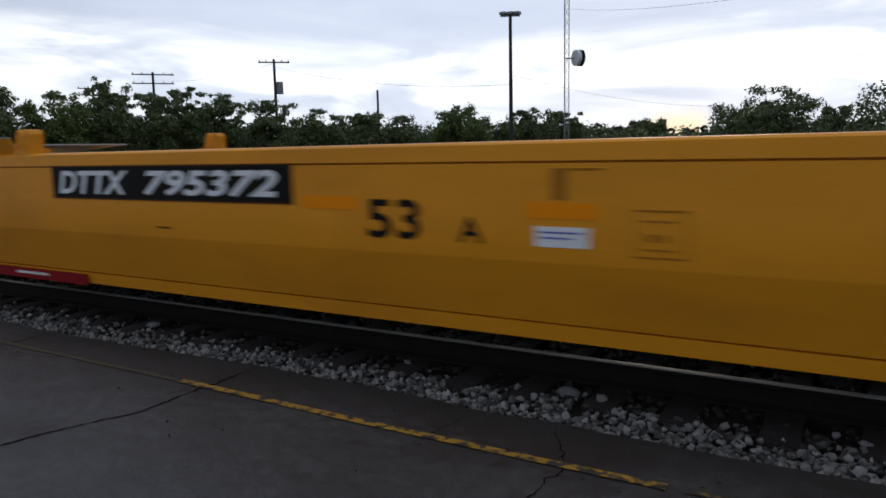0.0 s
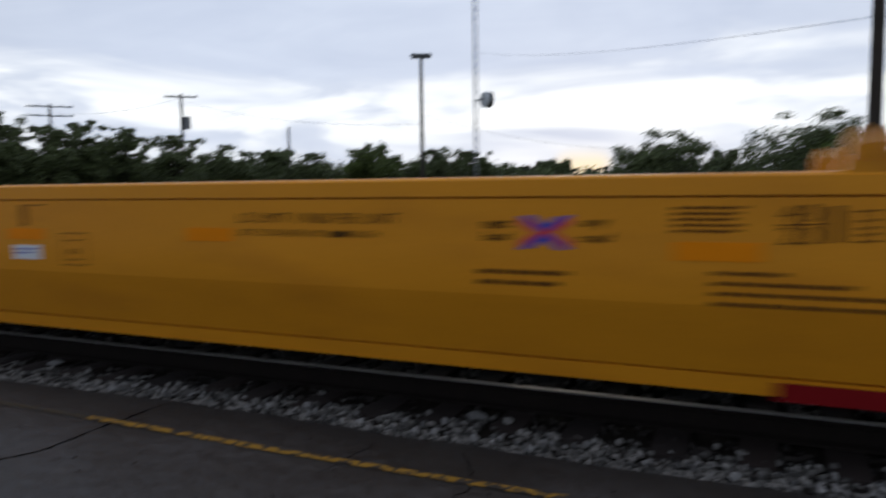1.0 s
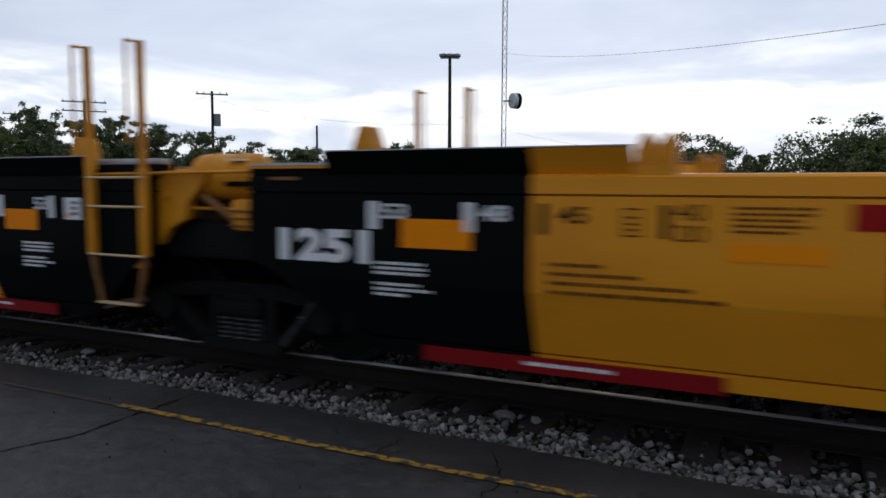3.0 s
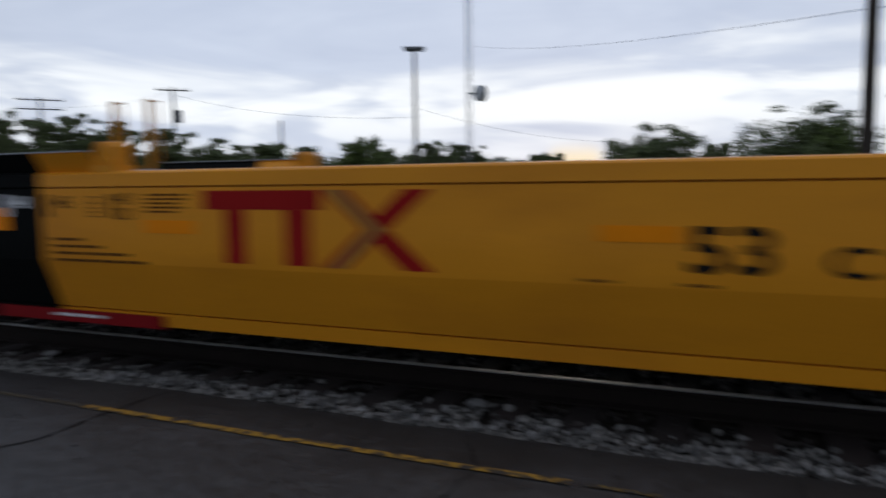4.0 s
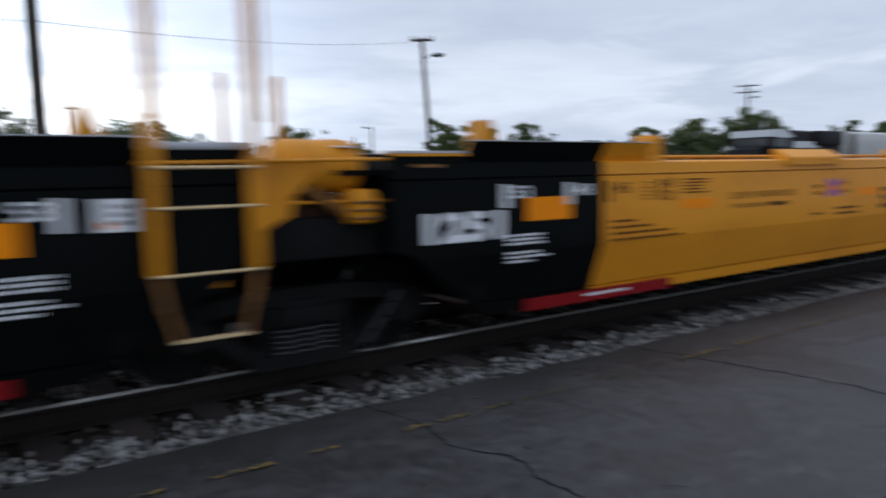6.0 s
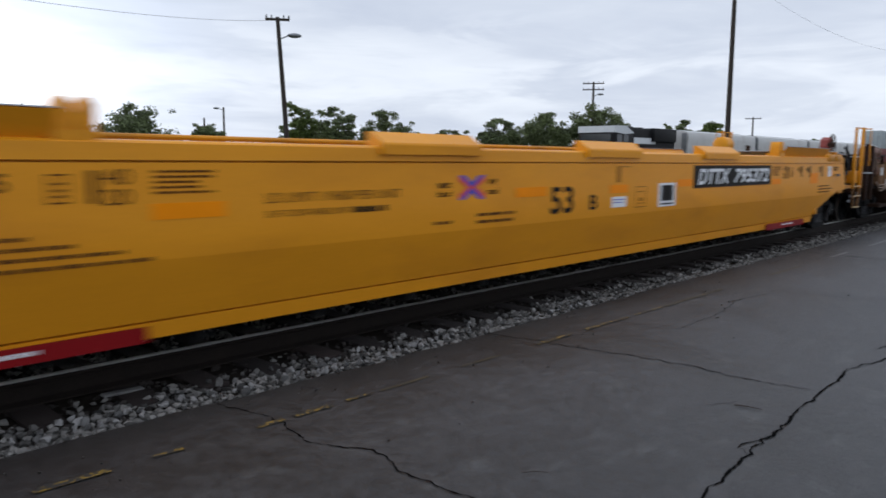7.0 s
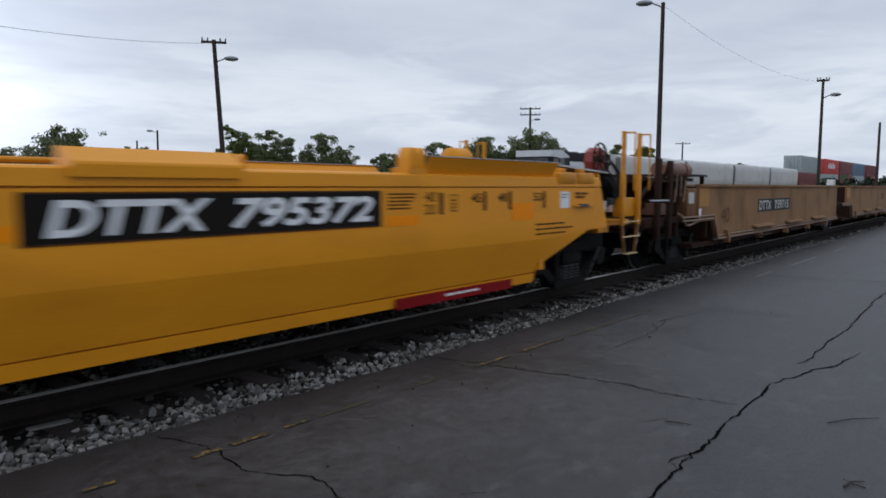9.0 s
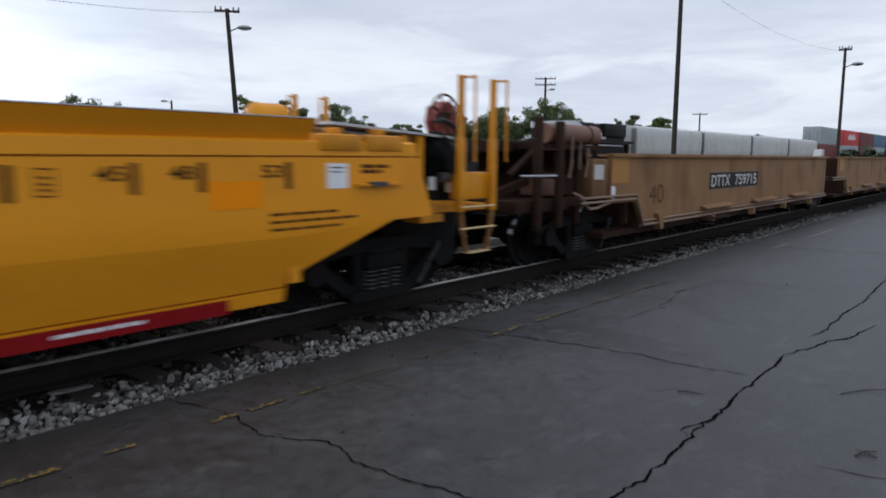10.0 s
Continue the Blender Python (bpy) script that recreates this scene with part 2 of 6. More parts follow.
M = {
    "yellow": material("railcar_yellow_paint", (0.725, 0.287, 0.012), 0.42, vary=0.07, scale=1.2, grain=35, bump=0.04, dirt=(0.46, 0.165, 0.012), dirt_amount=0.4, stretch=(0.5, 1, 1.6), spec=0.22),
    "yellow_part": material("yellow_fittings_paint", (0.64, 0.255, 0.011), 0.45, spec=0.2, vary=0.1, scale=3, bump=0.06, dirt=(0.2, 0.085, 0.02), dirt_amount=0.6),
    "black": material("black_protective_coating", (0.003, 0.0038, 0.0038), 0.65, vary=0.3, scale=2, bump=0.1, spec=0.06),
    "brown": material("weathered_brown_paint", (0.235, 0.128, 0.060), 0.75, vary=0.2, scale=2.2, bump=0.15, dirt=(0.10, 0.048, 0.022), dirt_amount=0.75, stretch=(1, 1, 0.5), spec=0.2),
    "rust": material("rusty_dark_steel", (0.030, 0.0145, 0.009), 0.85, spec=0.12, vary=0.35, scale=5, bump=0.3, dirt=(0.02, 0.015, 0.012), dirt_amount=0.7),
    "truck": material("grimy_cast_steel", (0.006, 0.0062, 0.0062), 0.8, spec=0.15, vary=0.3, scale=6, bump=0.3, dirt=(0.02, 0.016, 0.013), dirt_amount=0.3),
    "spring": material("worn_spring_steel", (0.06, 0.06, 0.065), 0.5, metal=0.5, bump=0.1),
    "tread": material("polished_wheel_tread", (0.35, 0.34, 0.33), 0.35, metal=1.0, bump=0.05),
    "railweb": material("rusted_rail_steel", (0.016, 0.012, 0.010), 0.9, vary=0.3, scale=6, bump=0.3, spec=0.2),
    "railtop": material("polished_rail_head", (0.66, 0.65, 0.62), 0.42, metal=0.4, vary=0.1, bump=0.03, stretch=(0.1, 1, 1)),
    "crack": material("crack_filled_with_dirt", (0.003, 0.003, 0.003), 0.95, vary=0.4, scale=9, bump=0.2, spec=0.02),
    "line": material("worn_yellow_line_paint", (0.34, 0.185, 0.018), 0.6, vary=0.25, scale=8, grain=160, bump=0.2, dirt=(0.03, 0.028, 0.026), dirt_amount=1.0, dirt_scale=14, dirt_from=(0.47, 0.58)),
    "line_worn": material("nearly_gone_line_paint", (0.24, 0.15, 0.02), 0.6, vary=0.3, scale=10, grain=160, bump=0.2, dirt=(0.028, 0.027, 0.026), dirt_amount=1.0, dirt_scale=26, dirt_from=(0.37, 0.51)),
    "line_faint": material("rubbed_off_line_paint", (0.055, 0.042, 0.022), 0.65, vary=0.35, scale=8, grain=160, bump=0.2, dirt=(0.034, 0.034, 0.034), dirt_amount=1.0, dirt_scale=5),
    "pale_dash": material("worn_white_line_paint", (0.16, 0.16, 0.16), 0.6, vary=0.3, scale=10, grain=160, bump=0.2, dirt=(0.03, 0.03, 0.03), dirt_amount=1.0, dirt_scale=9),
    "yellow_dark": material("dark_blotched_yellow_paint", (0.19, 0.078, 0.010), 0.6, vary=0.25, scale=6, bump=0.1, dirt=(0.03, 0.02, 0.012), dirt_amount=0.8, dirt_scale=5),
    "stone": material("limestone_ballast", (0.145, 0.138, 0.129), 0.9, spec=0.2, spread=(0.15, 1.6), vary=0.25, scale=18, bump=0.4, rand="island"),
    # the same ballast, coloured lighter to offset the weak light under the wagons
    "stone_brightened": material("brightened_ballast", (0.30, 0.285, 0.265), 0.9, spec=0.2, spread=(0.2, 1.5), vary=0.25, scale=18, bump=0.4, rand="island"),
    "stone_piece": material("limestone_lump", (0.19, 0.185, 0.18), 0.9, spec=0.2, spread=(0.25, 1.5), vary=0.25, scale=18, bump=0.4, rand="object"),
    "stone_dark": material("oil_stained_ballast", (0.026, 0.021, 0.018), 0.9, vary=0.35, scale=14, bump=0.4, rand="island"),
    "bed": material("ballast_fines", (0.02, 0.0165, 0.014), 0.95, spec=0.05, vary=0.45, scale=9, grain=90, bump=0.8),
    "tie": material("creosoted_wood", (0.016, 0.0095, 0.0075), 0.9, vary=0.35, scale=6, grain=50, bump=0.5, rand="object", stretch=(6, 0.6, 1)),
    "dirt": material("yard_soil_and_grass", (0.06, 0.06, 0.035), 0.95, vary=0.4, scale=0.35, grain=14, bump=0.6, dirt=(0.05, 0.075, 0.025), dirt_amount=0.8, dirt_scale=0.12),
    "wood": material("weathered_pole_wood", (0.035, 0.027, 0.021), 0.9, vary=0.3, scale=3, grain=30, bump=0.4, stretch=(8, 8, 0.6)),
    "grey": material("galvanised_steel", (0.22, 0.23, 0.24), 0.5, metal=0.6, vary=0.15, bump=0.1),
    "bark": material("dark_bark", (0.035, 0.026, 0.02), 0.95, vary=0.3, scale=6, bump=0.6),
    "leaf": material("dark_green_leaves", (0.094, 0.120, 0.040), 0.65, vary=0.3, scale=0.5, bump=0.0, rand="island"),
    "leaf2": material("yellow_green_leaves", (0.085, 0.12, 0.02), 0.65, vary=0.3, scale=0.5, bump=0.0, rand="island"),
    "leaf_far": material("far_woods_leaves", (0.025, 0.04, 0.016), 0.8, vary=0.3, scale=0.3, bump=0.0, rand="island"),
    "white": material("white_lettering_paint", (0.72, 0.73, 0.74), 0.5, vary=0.08, scale=5, bump=0.0),
    "ink": material("black_lettering_paint", (0.008, 0.0065, 0.005), 0.55, spec=0.12, vary=0.15, scale=5, bump=0.0),
    "ink_thin": material("brown_black_stencil", (0.085, 0.031, 0.007), 0.55, spec=0.12, vary=0.2, scale=5, bump=0.0),
    "rung": material("worn_pale_rung_paint", (0.58, 0.42, 0.22), 0.5, vary=0.2, scale=6, bump=0.05),
    "stencil": material("faded_brown_stencil", (0.32, 0.125, 0.012), 0.55, spec=0.12, vary=0.2, scale=5, bump=0.0),
    "orange": material("amber_reflector_sheet", (0.85, 0.255, 0.003), 0.45, spec=0.08, vary=0.06, scale=4, bump=0.02),
    "red": material("red_warning_paint", (0.20, 0.007, 0.009), 0.5, spec=0.08, vary=0.12, scale=3, bump=0.04),
    "emblem": material("crimson_emblem_paint", (0.30, 0.010, 0.009), 0.5, spec=0.08, vary=0.1, scale=3, bump=0.02),
    "tan": material("tan_emblem_paint", (0.36, 0.20, 0.05), 0.5, spec=0.08, vary=0.1, scale=3, bump=0.02),
    "tank": material("rusty_tank_paint", (0.17, 0.075, 0.045), 0.6, vary=0.3, scale=5, bump=0.1, dirt=(0.05, 0.03, 0.02), dirt_amount=0.7),
    "faded": material("faded_reflector_sheet", (0.34, 0.15, 0.02), 0.6, vary=0.15, scale=5, bump=0.02),
    "pipe": material("dusty_pipe_paint", (0.20, 0.13, 0.085), 0.6, vary=0.25, scale=5, bump=0.05),
    "blue": material("blue_emblem_paint", (0.05, 0.06, 0.42), 0.5, vary=0.1, scale=5, bump=0.0),
    "scarlet": material("red_emblem_paint", (0.62, 0.05, 0.06), 0.5, vary=0.1, scale=5, bump=0.0),
    "wheel_red": material("oxide_red_casting", (0.22, 0.03, 0.02), 0.6, vary=0.2, scale=6, bump=0.1),
    "rubber": material("black_rubber", (0.008, 0.0085, 0.01), 0.55, spec=0.3, vary=0.2, scale=6, bump=0.1),
    "galv": material("galvanised_plate", (0.42, 0.44, 0.47), 0.4, metal=0.5, vary=0.1, bump=0.05),
    "hopper": material("pale_grey_wagon_paint", (0.50, 0.495, 0.48), 0.65, vary=0.1, scale=0.8, bump=0.05, dirt=(0.2, 0.17, 0.14), dirt_amount=0.5, dirt_scale=0.4),
    "loco": material("black_locomotive_paint", (0.006, 0.006, 0.007), 0.6, spec=0.2, vary=0.2, bump=0.02),
    "glass": material("dark_cab_glass", (0.02, 0.025, 0.03), 0.1, vary=0.1, bump=0.0),
    "box_grey": material("grey_container_paint", (0.33, 0.37, 0.38), 0.6, vary=0.12, scale=1, bump=0.05, dirt=(0.15, 0.13, 0.11), dirt_amount=0.4),
    "box_red": material("red_container_paint", (0.50, 0.035, 0.03), 0.55, vary=0.12, scale=1, bump=0.05),
    "box_maroon": material("maroon_container_paint", (0.16, 0.03, 0.03), 0.6, vary=0.12, scale=1, bump=0.05),
    "box_blue": material("slate_blue_container_paint", (0.10, 0.17, 0.25), 0.6, vary=0.12, scale=1, bump=0.05),
    "roof": material("shingled_roof", (0.12, 0.11, 0.11), 0.9, vary=0.2, scale=4, bump=0.2),
    "siding": material("white_siding", (0.6, 0.62, 0.64), 0.7, vary=0.08, scale=2, bump=0.1),
}


def asphalt_material():
    """Worn asphalt: stone grain, mottling at two sizes, dark damp patches with a smoother face."""
    m = bpy.data.materials.new("mottled_asphalt")
    m.use_nodes = True
    nt = m.node_tree
    b = nt.nodes["Principled BSDF"]
    N, L = nt.nodes.new, nt.links.new
    tc = N("ShaderNodeTexCoord")

    def nz(scale, detail, rough, dist=0.0):
        n = N("ShaderNodeTexNoise")
        n.inputs["Scale"].default_value, n.inputs["Detail"].default_value = scale, detail
        n.inputs["Roughness"].default_value, n.inputs["Distortion"].default_value = rough, dist
        L(tc.outputs["Object"], n.inputs["Vector"])
        return n.outputs["Fac"]

    def mul(a, b2, f):
        x = N("ShaderNodeMix")
        x.data_type, x.blend_type = "RGBA", "MULTIPLY"
        x.inputs[0].default_value = f
        L(a, x.inputs[6])
        L(b2, x.inputs[7])
        return x.outputs[2]

    def ramp(fac, p0, p1, c0, c1):
        r = N("ShaderNodeValToRGB")
        r.color_ramp.elements[0].position, r.color_ramp.elements[1].position = p0, p1
        r.color_ramp.elements[0].color, r.color_ramp.elements[1].color = (*c0, 1), (*c1, 1)
        L(fac, r.inputs[0])
        return r.outputs[0]

    patch, mid, grit = nz(0.5, 10, 0.68, 0.6), nz(9, 8, 0.75, 0.3), nz(150, 2, 0.5)
    col = ramp(patch, 0.38, 0.62, (0.029, 0.0272, 0.0268), (0.063, 0.0608, 0.0618))
    col = mul(col, ramp(mid, 0.36, 0.64, (0.50, 0.49, 0.49), (1.28, 1.26, 1.26)), 1.0)
    col = mul(col, ramp(grit, 0.35, 0.7, (0.55, 0.55, 0.55), (1.35, 1.35, 1.35)), 1.0)
    # worn scuffs drawn out along the yard, chalky and slightly lighter
    mp = N("ShaderNodeMapping")
    mp.inputs["Scale"].default_value = (0.8, 1.3, 1)
    L(tc.outputs["Object"], mp.inputs[0])
    scuff = N("ShaderNodeTexNoise")
    scuff.inputs["Scale"].default_value, scuff.inputs["Detail"].default_value, scuff.inputs["Roughness"].default_value = 3.0, 9, 0.72
    L(mp.outputs[0], scuff.inputs["Vector"])
    lift = N("ShaderNodeMix")
    lift.data_type = "RGBA"
    L(ramp(scuff.outputs["Fac"], 0.54, 0.70, (0, 0, 0), (0.45, 0.45, 0.45)), lift.inputs[0])
    L(col, lift.inputs[6])
    lift.inputs[7].default_value = (0.10, 0.098, 0.095, 1)
    # brown black dirt washed out of the track, a ragged strip along the edge
    xyz, reach, edge = N("ShaderNodeSeparateXYZ"), N("ShaderNodeMath"), N("ShaderNodeMapRange")
    L(tc.outputs["Object"], xyz.inputs[0])
    reach.operation = "MULTIPLY_ADD"
    reach.inputs[1].default_value = 1.7
    L(nz(0.9, 8, 0.65, 0.5), reach.inputs[0])
    L(xyz.outputs[1], reach.inputs[2])
    edge.inputs["From Min"].default_value, edge.inputs["From Max"].default_value = 4.45, 5.15
    edge.inputs["To Max"].default_value = 0.72
    L(reach.outputs[0], edge.inputs["Value"])
    soil = N("ShaderNodeMix")
    soil.data_type = "RGBA"
    L(edge.outputs[0], soil.inputs[0])
    L(lift.outputs[2], soil.inputs[6])
    soil.inputs[7].default_value = (0.021, 0.018, 0.016, 1)
    L(soil.outputs[2], b.inputs["Base Color"])
    rr = N("ShaderNodeMapRange")
    rr.inputs["From Min"].default_value, rr.inputs["From Max"].default_value = 0.35, 0.65
    rr.inputs["To Min"].default_value, rr.inputs["To Max"].default_value = 0.43, 0.69
    mixv = N("ShaderNodeMath")
    mixv.operation = "MULTIPLY_ADD"
    mixv.inputs[1].default_value = 0.5
    half = N("ShaderNodeMath")
    half.operation = "MULTIPLY"
    half.inputs[1].default_value = 0.5
    L(patch, half.inputs[0])
    L(mid, mixv.inputs[0])
    L(half.outputs[0], mixv.inputs[2])
    L(mixv.outputs[0], rr.inputs["Value"])
    L(rr.outputs[0], b.inputs["Roughness"])
    bp = N("ShaderNodeBump")
    bp.inputs["Strength"].default_value, bp.inputs["Distance"].default_value = 0.75, 0.014
    hh = N("ShaderNodeMath")
    hh.operation = "MULTIPLY_ADD"
    hh.inputs[1].default_value = 0.35
    L(grit, hh.inputs[0])
    L(mid, hh.inputs[2])
    L(hh.outputs[0], bp.inputs["Height"])
    L(bp.outputs[0], b.inputs["Normal"])
    return m


M["asphalt"] = asphalt_material()


# ---- mesh helpers ----
def mesh_of(name, bm, mat, soft=True):
    """The mesh of a bmesh; rounded faces are smooth, edges stay sharp."""
    me = bpy.data.meshes.new(name)
    bmesh.ops.recalc_face_normals(bm, faces=bm.faces)
    if soft:
        for f in bm.faces:
            f.smooth = True
        for e in bm.edges:
            e.smooth = len(e.link_faces) == 2 and e.calc_face_angle(3.0) < 0.42
    bm.to_mesh(me)
    bm.free()
    me.materials.append(M[mat] if isinstance(mat, str) else mat)
    return me


def part(name, bm, mat, parent, label=""):
    ob = new(name, mesh_of(name, bm, mat))
    ob.parent = parent
    return tagged(ob, label) if label else ob


def thing(name, label, category, group="", kind="", at=(0, 0, 0)):
    ob = new(name)
    ob.empty_display_size = 0.3
    ob.location = at
    return tagged(ob, label, category, group, kind)


def solid(name, bm, mat, label="", category="", group="", kind=""):
    return tagged(new(name, mesh_of(name, bm, mat)), label, category, group, kind)


def B():
    return bmesh.new()


def box(bm, a, b, bevel=0.0):
    a, b = Vector(a), Vector(b)
    r = bmesh.ops.create_cube(bm, size=1, matrix=Matrix.Translation((a + b) / 2) @ Matrix.Diagonal((*(b - a), 1)))
    if bevel:
        edges = list({e for v in r["verts"] for e in v.link_edges})
        bmesh.ops.bevel(bm, geom=edges, offset=bevel, segments=2, affect="EDGES", profile=0.5)
    return bm


def rod(bm, p, q, r, n=8, r2=None):
    p, q = Vector(p), Vector(q)
    d = q - p
    m = Matrix.Translation((p + q) / 2) @ d.to_track_quat("Z", "Y").to_matrix().to_4x4()
    bmesh.ops.create_cone(bm, cap_ends=True, segments=n, radius1=r, radius2=r if r2 is None else r2, depth=d.length, matrix=m)
    return bm


def bar(bm, p, q, w, h):
    """A square bar from p to q."""
    p, q = Vector(p), Vector(q)
    d = q - p
    m = Matrix.Translation((p + q) / 2) @ d.to_track_quat("Z", "Y").to_matrix().to_4x4() @ Matrix.Diagonal((w, h, d.length, 1))
    bmesh.ops.create_cube(bm, size=1, matrix=m)
    return bm


def prism(bm, pts, axis, a, b):
    """A closed outline swept along an axis. pts: pairs in the other two axes, in order."""
    def at(u, v, w):
        return {"x": (w, u, v), "y": (u, w, v), "z": (u, v, w)}[axis]
    lo, hi = [bm.verts.new(at(u, v, a)) for u, v in pts], [bm.verts.new(at(u, v, b)) for u, v in pts]
    n = len(pts)
    bm.faces.new(lo), bm.faces.new(hi)
    for k in range(n):
        bm.faces.new((lo[k], lo[(k + 1) % n], hi[(k + 1) % n], hi[k]))
    return bm


def ring(bm, center, axis, R, r, n=24, k=6):
    """A torus round an axis ('x', 'y' or 'z')."""
    c = Vector(center)
    rows = []
    for i in range(n):
        a = 2 * math.pi * i / n
        row = []
        for j in range(k):
            b = 2 * math.pi * j / k
            u, v, w = (R + r * math.cos(b)) * math.cos(a), (R + r * math.cos(b)) * math.sin(a), r * math.sin(b)
            p = {"y": (u, w, v), "x": (w, u, v), "z": (u, v, w)}[axis]
            row.append(bm.verts.new(c + Vector(p)))
        rows.append(row)
    for i in range(n):
        for j in range(k):
            bm.faces.new((rows[i][j], rows[(i + 1) % n][j], rows[(i + 1) % n][(j + 1) % k], rows[i][(j + 1) % k]))
    return bm


def lettering(text, x, z, height, mat, parent, y=-1.553, width=None, name="lettering", label="", align="LEFT", bold=0.0, shear=0.0):
    """Words of the built-in font, flat on the near side, reading along +x; z is the foot of the letters."""
    cu = bpy.data.curves.new("words", "FONT")
    cu.body, cu.size, cu.align_x, cu.offset, cu.shear = text, 1.0, align, bold, shear
    ob = bpy.data.objects.new("words", cu)
    scene.collection.objects.link(ob)
    dg = bpy.context.evaluated_depsgraph_get()
    me = bpy.data.meshes.new_from_object(ob.evaluated_get(dg))
    bpy.data.objects.remove(ob)
    bpy.data.curves.remove(cu)
    xs, ys = [v.co.x for v in me.vertices], [v.co.y for v in me.vertices]
    sy = height / (max(ys) - min(ys))
    sx = width / (max(xs) - min(xs)) if width else sy
    for v in me.vertices:
        v.co = ((v.co.x - min(xs)) * sx, 0, (v.co.y - min(ys)) * sy)
    if height < 0.1:
        me.name = name
        me.materials.clear()
        me.materials.append(M[mat])
        ob = new(name, me)
        ob.parent, ob.location = parent, (x, y, z)
        return tagged(ob, label, kind="stuff")
    # large characters are painted one by one: each is a part
    bm = bmesh.new()
    bm.from_mesh(me)
    bpy.data.meshes.remove(me)
    left = set(bm.faces)
    glyphs = []
    while left:
        todo, one = [left.pop()], []
        while todo:
            f = todo.pop()
            one.append([tuple(v.co) for v in f.verts])
            for e in f.edges:
                for g in e.link_faces:
                    if g in left:
                        left.discard(g)
                        todo.append(g)
        glyphs.append(one)
    bm.free()
    for one in sorted(glyphs, key=lambda faces: min(p[0] for f in faces for p in f)):
        gm = bpy.data.meshes.new("letter")
        gm.from_pydata([p for f in one for p in f], [], [list(range(sum(map(len, one[:k])), sum(map(len, one[:k + 1])))) for k in range(len(one))])
        gm.materials.append(M[mat])
        ob = new("letter", gm)
        ob.parent, ob.location = parent, (x, y, z)
        if label:
            tagged(ob, label)


def plate(x0, x1, z0, z1, mat, parent, name="plate", label="", y=-1.55, thick=0.004):
    return part(name, box(B(), (x0, y - thick, z0), (x1, y, z1)), mat, parent, label)


def scribble(x, z, w, rows, mat, parent, h=0.03, gap=0.05, y=-1.55, label="", seed=1, words=True):
    """Lines of writing too small to read: short bars of the letters' size, set in words."""
    rnd = random.Random(seed)
    bm = B()
    for r in range(rows):
        xx, end = x, x + w * (1 if r == 0 else rnd.uniform(0.72, 1.0))
        word = rnd.randint(2, 8)
        while xx < end - 0.02:
            ww = h * rnd.uniform(0.42, 0.7) if words else end - xx
            low = z - r * gap - h
            box(bm, (xx, y - 0.003, low), (xx + ww, y, low + h * (rnd.uniform(0.86, 1.0) if words else 1)))
            word -= 1
            xx += ww + h * 0.14
            if word == 0:
                xx, word = xx + h * 0.5, rnd.randint(2, 8)
    return tagged(part("small_writing", bm, mat, parent, label), kind="stuff")


def stamp(car, x, z=1.405):
    """A small upright outlined stamp with marks inside."""
    bm = B()
    for a, b, c, d in ((0, 0.115, 0.165, 0.175), (0, 0.115, 0, 0.01), (0, 0.01, 0.0105, 0.1645), (0.105, 0.115, 0.0105, 0.1645), (0.03, 0.085, 0.11, 0.125), (0.03, 0.085, 0.07, 0.085), (0.03, 0.085, 0.035, 0.05)):
        box(bm, (x + a, -1.553, z + c), (x + b, -1.55, z + d))
    part("inspection_stamp", bm, "ink_thin", car)


# ---- the train ----
# outline of the near side wall: inward from the face, height
SHELL = [(0.16, 1.79), (0.06, 1.792), (0.02, 1.786), (0.0, 1.77), (-0.004, 1.663), (0.048, 1.660), (0.048, 1.651), (0.0, 1.648),
         (0.0, 1.30), (0.0, 1.025), (0.004, 1.01), (0.084, 0.80), (0.160, 0.590), (0.206, 0.587), (0.206, 0.579), (0.162, 0.576), (0.19, 0.455)]


def shell_y(z):
    for (ya, za), (yb, zb) in zip(SHELL[1:], SHELL[2:]):
        if za >= z >= zb:
            return ya + (yb - ya) * (za - z) / max(1e-6, za - zb)
    return SHELL[-1][0]


def side_wall(stations, side, thick=0.05):
    """A pressed side wall with thickness. stations: x at the foot, x at the top, lowest z. side: -1 near, 1 far."""
    bm = B()
    rows = []
    for xb, xt, zmin in stations:
        outer = []
        for n, (y, z) in enumerate(SHELL):
            if z < zmin:
                z, y = zmin, shell_y(zmin)
            k = min(1, max(0, (z - 1.1) / 0.66))
            outer.append((xb + (xt - xb) * k, side * (1.55 - y), z))
        inner = [(x, side * (abs(y) - (thick if n > 1 else 0.0) - (0.0 if n > 1 else 0.02)), z - (0.0 if n > 1 else 0.03)) for n, (x, y, z) in enumerate(outer)]
        rows.append([bm.verts.new(p) for p in outer] + [bm.verts.new(p) for p in reversed(inner)])
    n = len(rows[0])
    for a, b in zip(rows, rows[1:]):
        for k in range(n):
            try:
                bm.faces.new((a[k], a[(k + 1) % n], b[(k + 1) % n], b[k]))
            except ValueError:
                pass
    for r in (rows[0], rows[-1]):
        h = len(SHELL)
        for k in range(h - 1):
            bm.faces.new((r[k], r[k + 1], r[n - 2 - k], r[n - 1 - k]))
    bmesh.ops.remove_doubles(bm, verts=bm.verts, dist=0.0005)
    return bm


def raised_panel(x0, x1, side, z0=1.79, z1=1.95):
    bm = B()
    s = side
    return prism(bm, [(s * 1.50, z0), (s * 1.60, z1), (s * 1.585, z1 + 0.006), (s * 1.46, z0)], "x", x0, x1)


